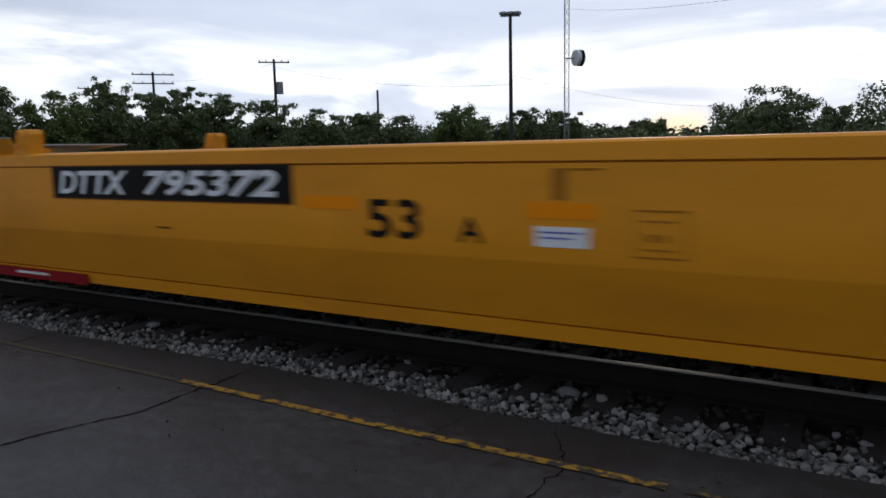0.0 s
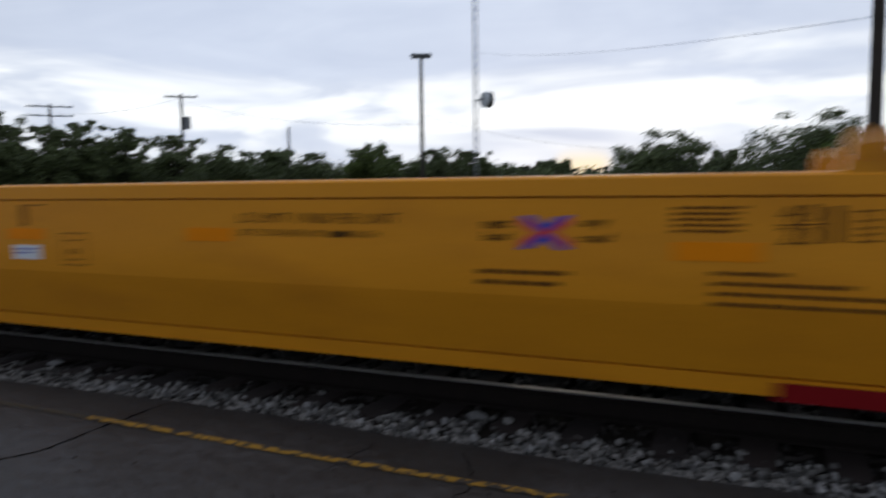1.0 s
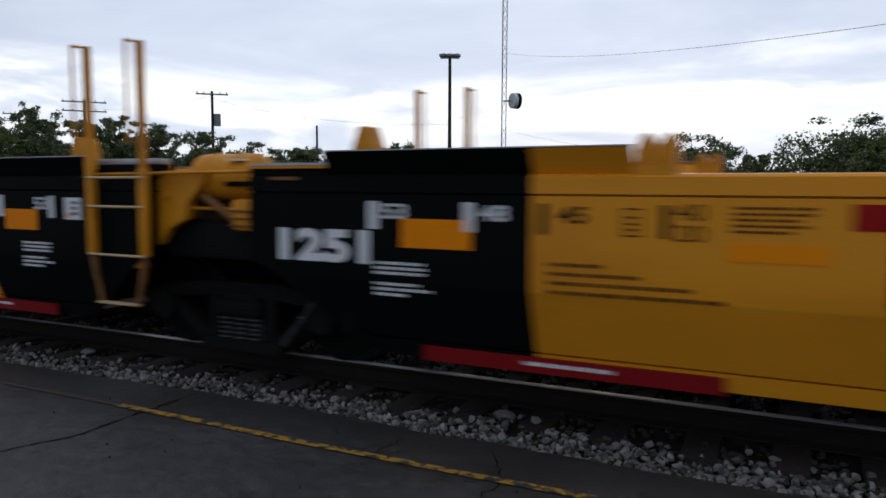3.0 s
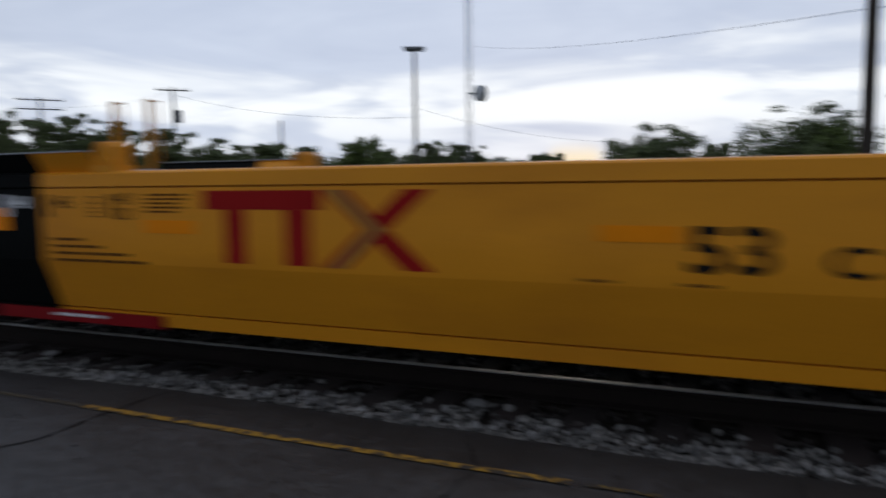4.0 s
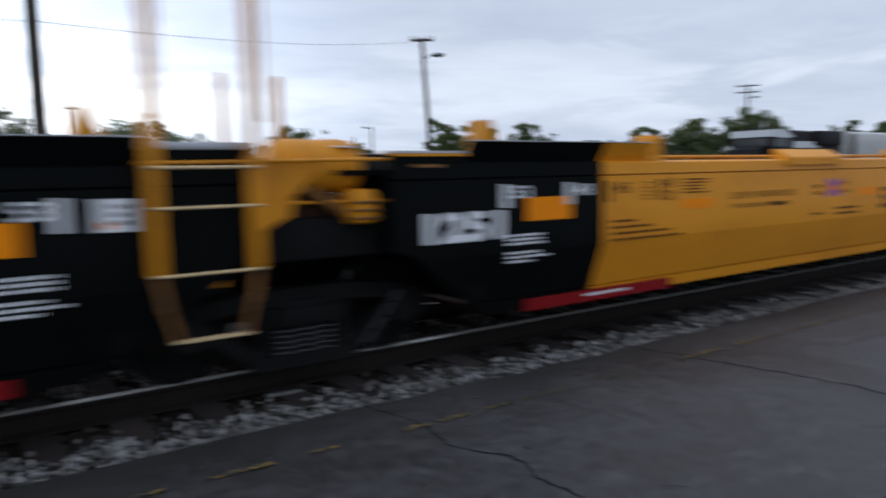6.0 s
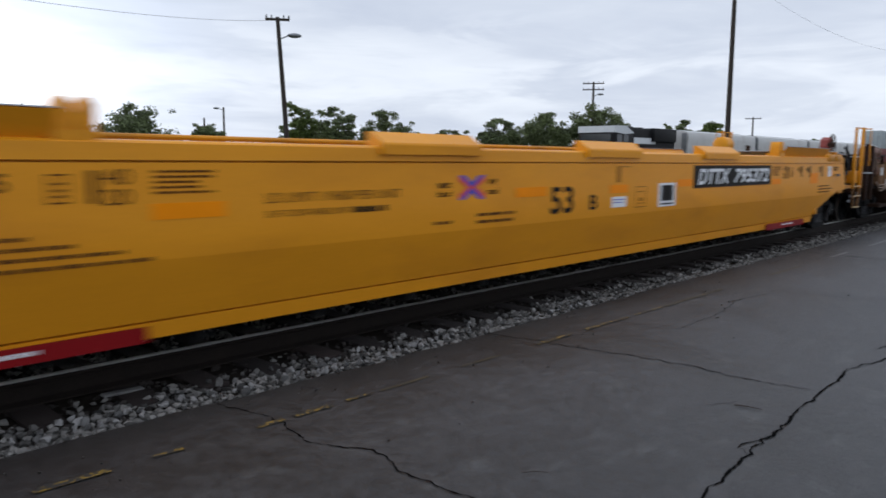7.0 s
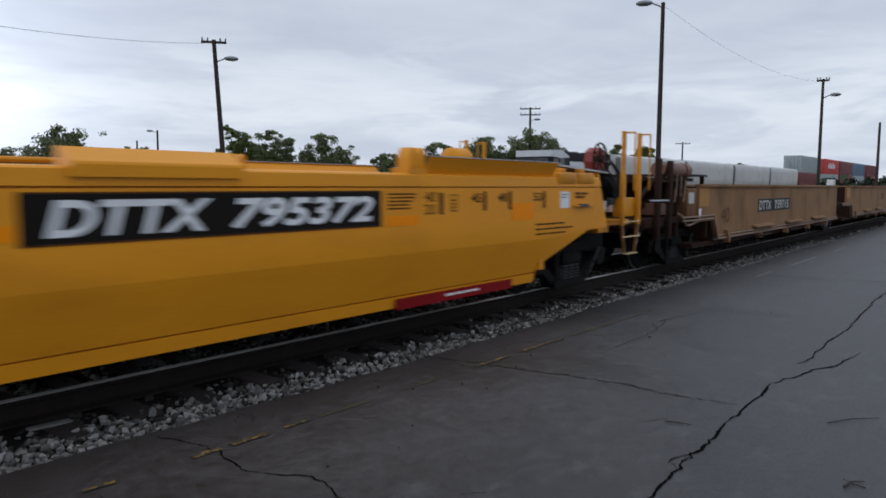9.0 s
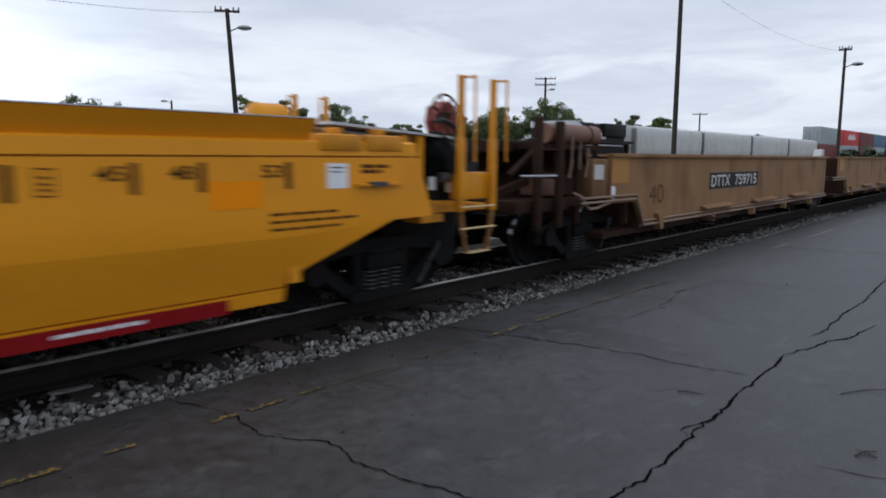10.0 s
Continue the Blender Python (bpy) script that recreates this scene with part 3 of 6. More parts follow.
def bracket(x, side, h=0.26):
    """The forked yellow guide bracket on the top chord."""
    bm = B()
    for k in (0.0, 0.122):
        w, d = 0.115, 0.015 if k else 0.0
        prism(bm, [(x + k, 1.78), (x + k + w, 1.78), (x + k + w, 1.93), (x + k + w - 0.012 + d, 1.73 + h), (x + k + w - 0.04 + d, 1.77 + h), (x + k + w / 2 + d, 1.78 + h),
                   (x + k + 0.035 + d, 1.76 + h), (x + k + 0.01 + d / 2, 1.71 + h), (x + k, 1.93)], "y", side * 1.52, side * 1.36)
        rod(bm, (x + k + w / 2, side * 1.535, 1.87), (x + k + w / 2, side * 1.5, 1.87), 0.035, 12)
    box(bm, (x - 0.02, min(side * 1.54, side * 1.3), 1.775), (x + 0.24, max(side * 1.54, side * 1.3), 1.84))
    return bm


def end_ladder(car, x, side, top, mat, foot=0.68, width=0.64, hoop=True, rungs=(1.77, 1.52, 1.10)):
    """A climbing ladder: two uprights that bend in at the foot, rungs and grab irons."""
    y = side * 1.61
    for xx, bend in ((x, 0.1), (x + width, -0.1)):
        bm = B()
        broad = 2.1 if top > 2.7 and bend > 0 else 1.84
        box(bm, (xx - 0.042, y - 0.03, 1.1), (xx + 0.042, y + 0.03, broad), 0.006)
        bar(bm, (xx, y, broad - 0.02), (xx, y, top), 0.055, 0.05)
        up = part("upright", bm, mat, car)
        bm = B()
        bar(bm, (xx, y, 1.10), (xx + bend * 0.4, y, 0.88), 0.04, 0.05)
        bar(bm, (xx + bend * 0.4, y, 0.9), (xx + bend, y, foot), 0.035, 0.035)
        # the bends are a darker yellow than the uprights
        part("lower_bend", bm, "yellow_dark", up, "dark yellow lower bend")
        if hoop:
            bm = B()
            rod(bm, (xx + 0.02, y, top - 0.02), (xx + 0.02, y + side * 0.16, top - 0.02), 0.012)
            rod(bm, (xx + 0.02, y + side * 0.16, top - 0.01), (xx + 0.02, y + side * 0.16, top - 0.85), 0.012)
            part("grab_iron", bm, mat, car)
    for z in rungs:
        part("rung", rod(B(), (x - 0.02, y + side * 0.03, z), (x + width + 0.02, y + side * 0.03, z), 0.011), "rung", car)
    part("step", box(B(), (x + 0.08, y - 0.05, foot - 0.008), (x + width - 0.08, y + 0.02, foot + 0.006)), "rung", car)


def reporting_sign(car, x0, x1, z0, z1, groups):
    sign = plate(x0, x1, z0, z1, "ink", car, "number_panel", "black painted panel with white slanted lettering")
    for word, a, b in groups:
        lettering(word, a, z0 + 0.05, z1 - z0 - 0.10, "white", sign, y=-1.557, width=b - a, bold=0.03, shear=0.22)
    bm = B()
    for p, q in (((x0, z1 - 0.012), (x1, z1)), ((x0, z0), (x1, z0 + 0.012))):
        box(bm, (p[0], -1.556, p[1]), (q[0], -1.554, q[1]))
    part("panel_border", bm, "ink_thin", sign)


def reflector(car, x0, x1, z0, z1):
    plate(x0, x1, z0, z1, "orange", car, "reflector", "amber reflective sheet")


def size_mark(car, text, x, xbar, mat, z=1.58):
    lettering(text, x, z - 0.115, 0.115, mat, car, width=0.19, bold=0.02)
    plate(xbar, xbar + 0.07, z - 0.19, z + 0.015, mat, car, "height_mark")


def cross_emblem(car, x0, x1, z0, z1):
    """A crossed emblem: each arm is blue on its upright side and red on its level side."""
    cx, cz, w, h = (x0 + x1) / 2, (z0 + z1) / 2, (x1 - x0) / 2, (z1 - z0) / 2
    for s in (1, -1):
        for e in (1, -1):
            for pts, mat, lab in (([(0, 0), (w, h), (w - 0.075, h), (0, 0.048)], "blue", "blue stroke"), ([(0, 0), (0.07, 0), (w, h - 0.05), (w, h)], "scarlet", "red stroke")):
                bm = prism(B(), [(cx + s * a, cz + e * b) for a, b in pts], "y", -1.554, -1.551)
                part("emblem_stroke", bm, mat, car, lab)


def stencil_corner(car, x, z0=1.42, z1=1.615):
    """A faded upright block with a thin bar over it."""
    plate(x, x + 0.095, z0, z1, "stencil", car, "stencil_block", "faded brown stencilled block")
    plate(x + 0.1, x + 0.33, z1 - 0.012, z1, "stencil", car, "stencil_block")


def framed_note(car, x0, x1, z0, z1, seed):
    """Small writing inside a thin rectangular outline."""
    bm = B()
    for a, b, c, d in ((x0, x1, z1 - 0.012, z1), (x0, x1, z0, z0 + 0.012), (x0, x0 + 0.008, z0 + 0.0125, z1 - 0.0125), (x1 - 0.008, x1, z0 + 0.0125, z1 - 0.0125)):
        box(bm, (a, -1.553, c), (b, -1.55, d))
    part("stencil_outline", bm, "stencil", car)
    scribble(x0 + 0.05, z1 - 0.06, x1 - x0 - 0.1, 1, "stencil", car, 0.014, 0.05, seed=seed)
    scribble(x0 + 0.09, z1 - 0.14, 0.11, 1, "stencil", car, 0.05, 0.05, seed=seed + 1)
    scribble(x0 + 0.05, z0 + 0.06, x1 - x0 - 0.1, 1, "stencil", car, 0.014, 0.05, seed=seed + 2)


def label_card(car, x0, x1, z0, z1, seed=1, inner="blue"):
    c = plate(x0, x1, z0, z1, "white", car, "label_card", "small white label")
    scribble(x0 + 0.03, z1 - 0.03, x1 - x0 - 0.06, 2, inner, c, 0.012, 0.035, y=-1.554, seed=seed)


def stencil_plate(car, x0, x1, z0, z1):
    """Large white stencilled digits at the articulated end."""
    lettering("1251", x0, z0, z1 - z0, "white", car, y=-1.557, width=x1 - x0, bold=0.05, label="large white stencilled digit")


def right_group(car, four=True, seed=3, dx=0.0):
    """Load marks by the articulated end: weights, container lengths."""
    scribble(5.24 + dx, 1.60, 0.40, 5, "ink_thin", car, 0.018, 0.034, seed=seed)
    reflector(car, 5.24 + dx, 5.72 + dx, 1.28, 1.39)
    for txt, z in (("40", 1.51), ("20", 1.385)):
        lettering(txt, 5.82 + dx, z, 0.10, "ink", car, width=0.17)
    plate(5.82 + dx, 6.0 + dx, 1.492, 1.502, "ink", car, "fraction_bar")
    plate(6.05 + dx, 6.10 + dx, 1.40, 1.60, "ink", car, "height_mark")
    stamp(car, 6.18 + dx)
    size_mark(car, "45", 6.58 + dx, 6.80 + dx, "ink", 1.59)
    if four:
        for r, w in enumerate((0.4, 0.75, 1.05, 1.28)):
            scribble(5.46 + dx, 1.225 - r * 0.06, w, 1, "ink_thin", car, 0.026, 0.05, seed=seed + r)
    else:
        scribble(5.27, 1.20, 0.68, 2, "ink_thin", car, 0.026, 0.09, seed=seed)
    size_mark(car, "48", 7.06 + dx, 7.27 + dx, "white", 1.59)
    reflector(car, 7.37 + dx, 7.84 + dx, 1.28, 1.475)
    size_mark(car, "53", 7.80 + dx, 8.01 + dx, "white", 1.59)
    card = plate(8.23 + dx, 8.45 + dx, 1.39, 1.59, "white", car, "notice", "white notice with a yellow mark")
    part("notice_mark", box(B(), (8.27 + dx, -1.556, 1.41), (8.31 + dx, -1.554, 1.45)), "orange", card)
    scribble(8.33 + dx, 1.56, 0.1, 3, "spring", card, 0.03, 0.05, y=-1.554, seed=8)
    for r in range(3):
        scribble(7.62 + dx, 1.17 - r * 0.036, 0.40, 1, "white", car, 0.022, 0.03, seed=seed + 9 + r)
        scribble(7.62 + dx, 1.03 - r * 0.038, (0.34, 0.44, 0.30)[r], 1, "white", car, 0.022, 0.03, seed=seed + 19 + r)


def left_group(car, seed=5):
    """The same marks at the other articulated end."""
    stencil_plate(car, -8.93, -8.12, 1.14, 1.39)
    lettering("53", -8.02, 1.475, 0.11, "white", car, width=0.2, bold=0.02)
    plate(-8.13, -8.05, 1.40, 1.60, "white", car, "height_mark")
    reflector(car, -7.86, -7.32, 1.275, 1.48)
    lettering("48", -7.26, 1.475, 0.11, "white", car, width=0.2, bold=0.02)
    plate(-7.38, -7.30, 1.40, 1.60, "white", car, "height_mark")
    for r in range(3):
        scribble(-8.08, 1.17 - r * 0.036, 0.42, 1, "white", car, 0.022, 0.03, seed=seed + 9 + r)
        scribble(-8.08, 1.02 - r * 0.038, (0.38, 0.47, 0.28)[r], 1, "white", car, 0.022, 0.03, seed=seed + 19 + r)
    lettering("45", -6.72, 1.475, 0.11, "ink", car, width=0.19, bold=0.02)
    plate(-6.84, -6.79, 1.40, 1.60, "ink", car, "height_mark")
    for txt, z in (("40", 1.51), ("20", 1.385)):
        lettering(txt, -6.0, z, 0.10, "ink", car, width=0.17)
    plate(-6.08, -6.03, 1.40, 1.60, "ink", car, "height_mark")
    stamp(car, -6.31)
    scribble(-5.68, 1.60, 0.44, 5, "ink_thin", car, 0.018, 0.034, seed=seed)
    reflector(car, -5.70, -5.18, 1.28, 1.385)
    for r, w in enumerate((0.35, 0.6, 0.9, 1.1)):
        scribble(-6.78, 1.225 - r * 0.06, w, 1, "ink_thin", car, 0.026, 0.05, seed=seed + r)


def red_skirt(car, x0, x1, side=-1):
    y0, y1 = sorted((side * 1.407, side * 1.391))
    red = part("warning_strip", box(B(), (x0, y0, 0.447), (x1, y1, 0.556)), "red", car, "red painted strip with small white writing")
    if side < 0:
        scribble(x0 + 0.75 * (x1 - x0) / 2, 0.525, 0.62, 1, "white", red, 0.028, 0.05, y=-1.4075, seed=6)


NOSE = [(8.30, 8.30, 0.46), (8.305, 8.305, 0.66), (9.42, 9.2, 1.08), (9.98, 9.72, 1.09)]
ARTIC = [(8.15, 8.15, 0.46), (8.5, 8.5, 0.66), (9.0, 9.0, 1.05), (9.22, 9.22, 1.12)]


def flip(st):
    return [(-a, -b, z) for a, b, z in reversed(st)]


def well_body(car, left, right, lip=(6.25, 6.25)):
    """Side walls, black ends, raised panels, floor and cross members of one yellow well unit."""
    for side in (-1, 1):
        st = [(-6.9, -6.9, 0.46)] if left == "artic" else flip(NOSE) + [(-7.0, -7.0, 0.46)]
        st += [(-3.5, -3.5, 0.46), (0, 0, 0.46), (3.5, 3.5, 0.46)]
        st += [(6.9, 6.9, 0.46)] if right == "artic" else [(7.0, 7.0, 0.46)] + NOSE
        part("side_wall", side_wall(st, side), "yellow", car, "yellow pressed steel side with a sloping foot")
        for sgn, kind in ((-1, left), (1, right)):
            if kind == "artic":
                stt = [(6.9, 6.9, 0.46)] + ARTIC
                stt = [(a * 1.0003, b * 1.0003, z) for a, b, z in stt]
                part("end_panel", side_wall(stt if sgn > 0 else flip(stt), side), "black", car, "matt black coated end of the side")
            start = lip[0] if sgn < 0 else lip[1]
            plain = side > 0 and (kind, sgn) == ("nose", -1)   # the far side of that outer end has no raised lip
            if plain:
                start = 7.0
            else:
                a, b = sorted((sgn * start, sgn * 6.9))
                part("raised_panel", raised_panel(a, b, side), "yellow", car)
                a, b = sorted((sgn * 6.902, sgn * 8.5))
                part("raised_panel", raised_panel(a, b, side), "black" if kind == "artic" else "yellow", car)
                a, b = sorted((sgn * start, sgn * 8.5))
                y0, y1 = sorted((side * 1.604, side * 1.56))
                # pale strip that draws the sky's highlight along the panel's top edge
                part("edge_glint", box(B(), (a, y0, 1.957), (b, y1, 1.965)), "galv", car, "pale strip drawn for the sky's glint on the edge")
            if kind == "artic" and sgn > 0:
                y0, y1 = sorted((side * 1.50, side * 1.36))
                part("end_plank", box(B(), (8.505, y0, 1.885), (9.25, y1, 1.935), 0.006), "galv", car, "pale galvanised plank")
                part("raised_panel", box(B(), (8.505, y0, 1.785), (9.25, y1, 1.884)), "black", car)
            if kind == "artic" and sgn < 0:
                y0, y1 = sorted((side * 1.54, side * 1.40))
                part("raised_panel", box(B(), (-9.22, y0, 1.785), (-8.502, y1, 1.86)), "black", car)
                # the same drawn highlight over the black end
                part("edge_glint", box(B(), (-9.22, y0, 1.861), (-8.502, y1, 1.88)), "galv", car)
                y0, y1 = sorted((side * 1.556, side * 1.5405))
                part("edge_bar", box(B(), (-9.22, y0, 1.838), (-8.502, y1, 1.858)), "yellow_part", car)
                part("grab_bar", box(B(), (-9.02, y0, 1.75), (-8.75, y1, 1.775)), "yellow_dark", car)
            part("guide_bracket", bracket(start - 0.245 if sgn > 0 else -start + 0.005, side), "yellow_part", car)
            part("side_bolster", box(B(), (min(sgn * 8.5, sgn * 9.2), min(side * 1.3, side * 0.3), 1.1), (max(sgn * 8.5, sgn * 9.2), max(side * 1.3, side * 0.3), 1.72)), "black" if kind == "artic" else "yellow_part", car)
            red_skirt(car, *(sorted((sgn * 5.7, sgn * 7.75))), side=side)
    part("well_floor", box(B(), (-8.1, -1.3, 0.44), (8.1, 1.3, 0.5)), "rust", car)
    for k in range(-7, 8):
        part("cross_member", box(B(), (k * 1.05 - 0.06, -1.30, 0.38), (k * 1.05 + 0.06, 1.30, 0.44)), "truck", car)
    for sgn, kind in ((-1, left), (1, right)):
        a, b = sorted((sgn * 8.0, sgn * (9.75 if kind == "artic" else 11.2)))
        part("centre_sill", box(B(), (a, -0.35, 0.72), (b, 0.35, 1.08), 0.02), "black", car)
        a, b = sorted((sgn * 8.3, sgn * 8.42))
        part("bulkhead", box(B(), (a, -1.45, 0.62), (b, 1.45, 1.72)), "black" if kind == "artic" else "yellow_part", car)
        a, b = sorted((sgn * 8.45, sgn * 9.6))
        if kind == "artic":
            part("deck_plate", box(B(), (a, -1.42, 1.70), (b, 1.42, 1.74)), "black", car)
        else:
            bm = prism(B(), [(sgn * 8.5, 1.93), (sgn * 10.3, 1.82), (sgn * 10.3, 1.80), (sgn * 8.5, 1.91)], "y", -1.2, 1.2)
            part("deck_plate", bm, "galv", car, "grey galvanised sloping end plate")


def artic_gear(car):
    """Ladder, brake rigging and air reservoir at the articulated end of a unit."""
    end_ladder(car, 8.55, -1, 2.9, "yellow_part")
    part("gear_bracket", prism(B(), [(9.12, 1.83), (9.74, 1.83), (9.72, 1.76), (9.62, 1.64), (9.53, 1.56), (9.50, 1.42), (9.38, 1.37), (9.30, 1.33), (9.20, 1.20), (9.12, 1.18)], "y", -1.46, -1.38), "yellow_part", car, "cast yellow lever bracket")
    part("gear_box", box(B(), (9.16, -1.375, 1.42), (9.50, -0.75, 1.78), 0.03), "yellow_dark", car)
    part("lever_pin", rod(B(), (9.3, -1.49, 1.62), (9.3, -1.44, 1.62), 0.03, 16), "yellow_part", car)
    part("valve_block", box(B(), (9.99, -1.46, 1.33), (10.22, -1.1, 1.60), 0.05), "yellow_part", car)
    for k in range(3):
        part("block_rib", box(B(), (10.0, -1.475, 1.37 + 0.06 * k), (10.21, -1.455, 1.39 + 0.06 * k), 0.005), "yellow_dark", car)
    part("cylinder_rod", rod(B(), (9.66, -1.4, 1.62), (9.99, -1.36, 1.40), 0.035, 12), "yellow_dark", car, "dark yellow push rod")
    part("brake_cylinder", rod(B(), (9.55, -1.2, 1.46), (9.97, -1.2, 1.46), 0.12, 16), "rust", car)
    part("under_frame", box(B(), (9.14, -1.33, 1.08), (10.3, -0.4, 1.40), 0.03), "truck", car)
    bm = B()
    rod(bm, (9.52, -1.2, 1.775), (10.08, -1.2, 1.775), 0.2, 24)
    for x in (9.52, 10.08):
        bmesh.ops.create_uvsphere(bm, u_segments=24, v_segments=10, radius=0.199, matrix=Matrix.Translation((x, -1.2, 1.775)) @ Matrix.Diagonal((0.5, 1, 1, 1)))
    tank = part("air_reservoir", bm, "yellow_part", car, "yellow rounded air tank")
    part("tank_label", bar(B(), (9.92, -1.352, 1.915), (10.08, -1.352, 1.915), 0.09, 0.012), "white", tank)
    for x in (9.66, 9.94):
        part("tank_strap", ring(B(), (x, -1.2, 1.775), "x", 0.202, 0.012, 20, 4), "yellow_part", tank)
    part("pipe", rod(B(), (9.1, -1.42, 1.52), (10.5, -1.3, 1.50), 0.014), "yellow_part", car)
    part("pipe", rod(B(), (9.3, -1.3, 1.16), (10.9, -1.2, 1.13), 0.02), "rust", car)
    part("grab_bar", rod(B(), (8.5, -1.52, 1.80), (10.4, -1.5, 1.82), 0.014), "yellow_part", car)
    part("foot_block", box(B(), (8.85, -1.5, 0.98), (9.0, -1.4, 1.07)), "yellow_part", car)


def far_gear(car, sgn):
    """The ladder on the side away from the camera, and the tapered guide at the near corner."""
    if sgn < 0:
        end_ladder(car, -9.4, 1, 2.83, "yellow_part")
    x = sgn * 8.22
    bm = prism(B(), [(x - 0.11, 1.74), (x + 0.11, 1.74), (x + 0.10, 1.95), (x + 0.035, 2.14), (x - 0.035, 2.14), (x - 0.10, 1.95)], "y", -1.48, -1.3)
    part("guide_cone", bm, "yellow_part", car, "tapered yellow container guide")


def coupler(car, sgn, mat="rust"):
    bm = B()
    x = sgn * 11.1
    box(bm, (min(x, x + sgn * 0.4), -0.09, 0.80), (max(x, x + sgn * 0.4), 0.09, 0.98), 0.02)
    box(bm, (min(x + sgn * 0.38, x + sgn * 0.62), -0.18, 0.76), (max(x + sgn * 0.38, x + sgn * 0.62), 0.17, 1.04), 0.04)
    part("coupler", bm, mat, car, "rusty knuckle coupler")


def nose_gear(car, sgn):
    """The outer end: platform, ladder, hand brake wheel, hoses."""
    s = sgn
    def X(a, b):
        return sorted((s * a, s * b))
    if s > 0:
        end_ladder(car, 10.34, -1, 2.46, "yellow_part", width=0.54, rungs=(1.15, 0.93))
        end_ladder(car, 10.85, 1, 2.46, "yellow_part", width=0.54, rungs=(1.15, 0.93))
        a, b = X(10.38, 10.86)
        part("ladder_box", box(B(), (a, -1.58, 1.22), (b, -1.44, 1.50), 0.02), "yellow_part", car)
        bm = B()
        rod(bm, (9.98, 1.3, 2.1), (10.36, 1.3, 2.1), 0.19, 20)
        for x in (9.98, 10.36):
            bmesh.ops.create_uvsphere(bm, u_segments=20, v_segments=10, radius=0.189, matrix=Matrix.Translation((x, 1.3, 2.1)) @ Matrix.Diagonal((0.45, 1, 1, 1)))
        part("far_tank", bm, "yellow_part", car, "rounded yellow tank")
        part("tank_stand", box(B(), (10.05, 1.2, 1.1), (10.25, 1.4, 1.94)), "yellow_dark", car)
    a, b = X(9.3, 11.05)
    part("end_platform", box(B(), (a, -1.4, 1.09), (b, 1.4, 1.16)), "yellow_part", car)
    for n in range(2):
        a, b = X(8.55 + n * 0.52, 9.02 + n * 0.52)
        part("latch_cover", box(B(), (a, -1.575, 1.70), (b, -1.25, 1.845), 0.03), "yellow_part", car)
        part("latch_bolt", box(B(), (a + 0.18, -1.5, 1.84), (a + 0.3, -1.4, 1.90), 0.01), "yellow_part", car)
    part("strut", bar(B(), (s * 9.2, -1.2, 1.83), (s * 9.9, -1.2, 1.2), 0.06, 0.06), "yellow_part", car)
    part("step_bracket", box(B(), (*X(9.95, 10.3)[:1], -1.42, 1.0), (X(9.95, 10.3)[1], -1.2, 1.08)), "yellow_part", car)
    bm = B()
    rod(bm, (s * 11.0, -1.15, 1.58), (s * 11.0, -0.8, 1.58), 0.23, 24)
    rod(bm, (s * 11.12, -1.1, 1.38), (s * 11.12, -0.9, 1.38), 0.14, 16)
    reel = part("brake_cylinder", bm, "rubber", car, "black brake cylinder with rubber hoses")
    bm = B()
    bmesh.ops.create_icosphere(bm, subdivisions=4, radius=1.0)
    for v in bm.verts:
        k = 1 + 0.16 * noise.noise(v.co * 1.6) + 0.07 * noise.noise(v.co * 5)
        v.co = Vector((s * 10.30 + v.co.x * k * 0.25, -1.30 + v.co.y * k * 0.2, 1.64 + v.co.z * k * 0.27))
    part("hose_cover", bm, "black", reel, "bulky black cover over the brake gear")
    part("valve_body", rod(B(), (s * 10.35, -1.5, 1.58), (s * 10.35, -1.2, 1.58), 0.1, 16), "truck", reel)
    part("valve_body", box(B(), (X(10.2, 10.34)[0], -1.5, 1.40), (X(10.2, 10.34)[1], -1.3, 1.50), 0.02), "spring", reel)
    part("hanging_tag", box(B(), (X(10.02, 10.11)[0], -1.47, 1.33), (X(10.02, 10.11)[1], -1.46, 1.46)), "hopper", reel, "small pale tag")
    part("cover_plate", prism(B(), [(s * 8.8, 1.955), (s * 10.45, 1.862), (s * 10.45, 1.84), (s * 8.8, 1.93)], "y", -1.42, -0.7), "galv", car, "pale grey sloping cover plate")
    for k in range(2):
        part("cover_post", box(B(), (X(9.72 + k * 0.22, 9.79 + k * 0.22)[0], -1.40, 1.15), (X(9.72 + k * 0.22, 9.79 + k * 0.22)[1], -1.33, 1.86)), "yellow_part", car)
    for k in range(3):
        bm = B()
        pts = [Vector((s * (10.95 + 0.03 * k), -1.18, 1.7)), Vector((s * (11.05 + 0.05 * k), -1.22, 1.85 - 0.05 * k)), Vector((s * 11.05, -1.2, 1.6)), Vector((s * 10.95, -1.2, 1.4 + 0.03 * k))]
        for p, q in zip(pts, pts[1:]):
            rod(bm, p, q, 0.022, 8)
        part("hose", bm, "rubber", reel)
    bm = B()
    arc = [Vector((s * (10.28 + 0.30 * math.sin(a)), -1.42 + 0.03 * math.sin(3 * a), 1.77 + 0.26 * math.cos(a))) for a in (-0.5, 0, 0.4, 0.8, 1.2, 1.6, 2.0, 2.4)]
    for p, q in zip(arc, arc[1:]):
        rod(bm, p, q, 0.024, 8)
    part("hose", bm, "rubber", reel)
    # added dark block; keeps the gap black where pale ground would show through
    part("dark_filler", box(B(), (X(9.9, 11.1)[0], -0.95, 0.52), (X(9.9, 11.1)[1], 0.95, 1.06), 0.03), "truck", car, "black filler block added under the platform")
    part("valve", box(B(), (*X(10.6, 10.72)[:1], -1.28, 1.28), (X(10.6, 10.72)[1], -1.2, 1.40)), "white", car)
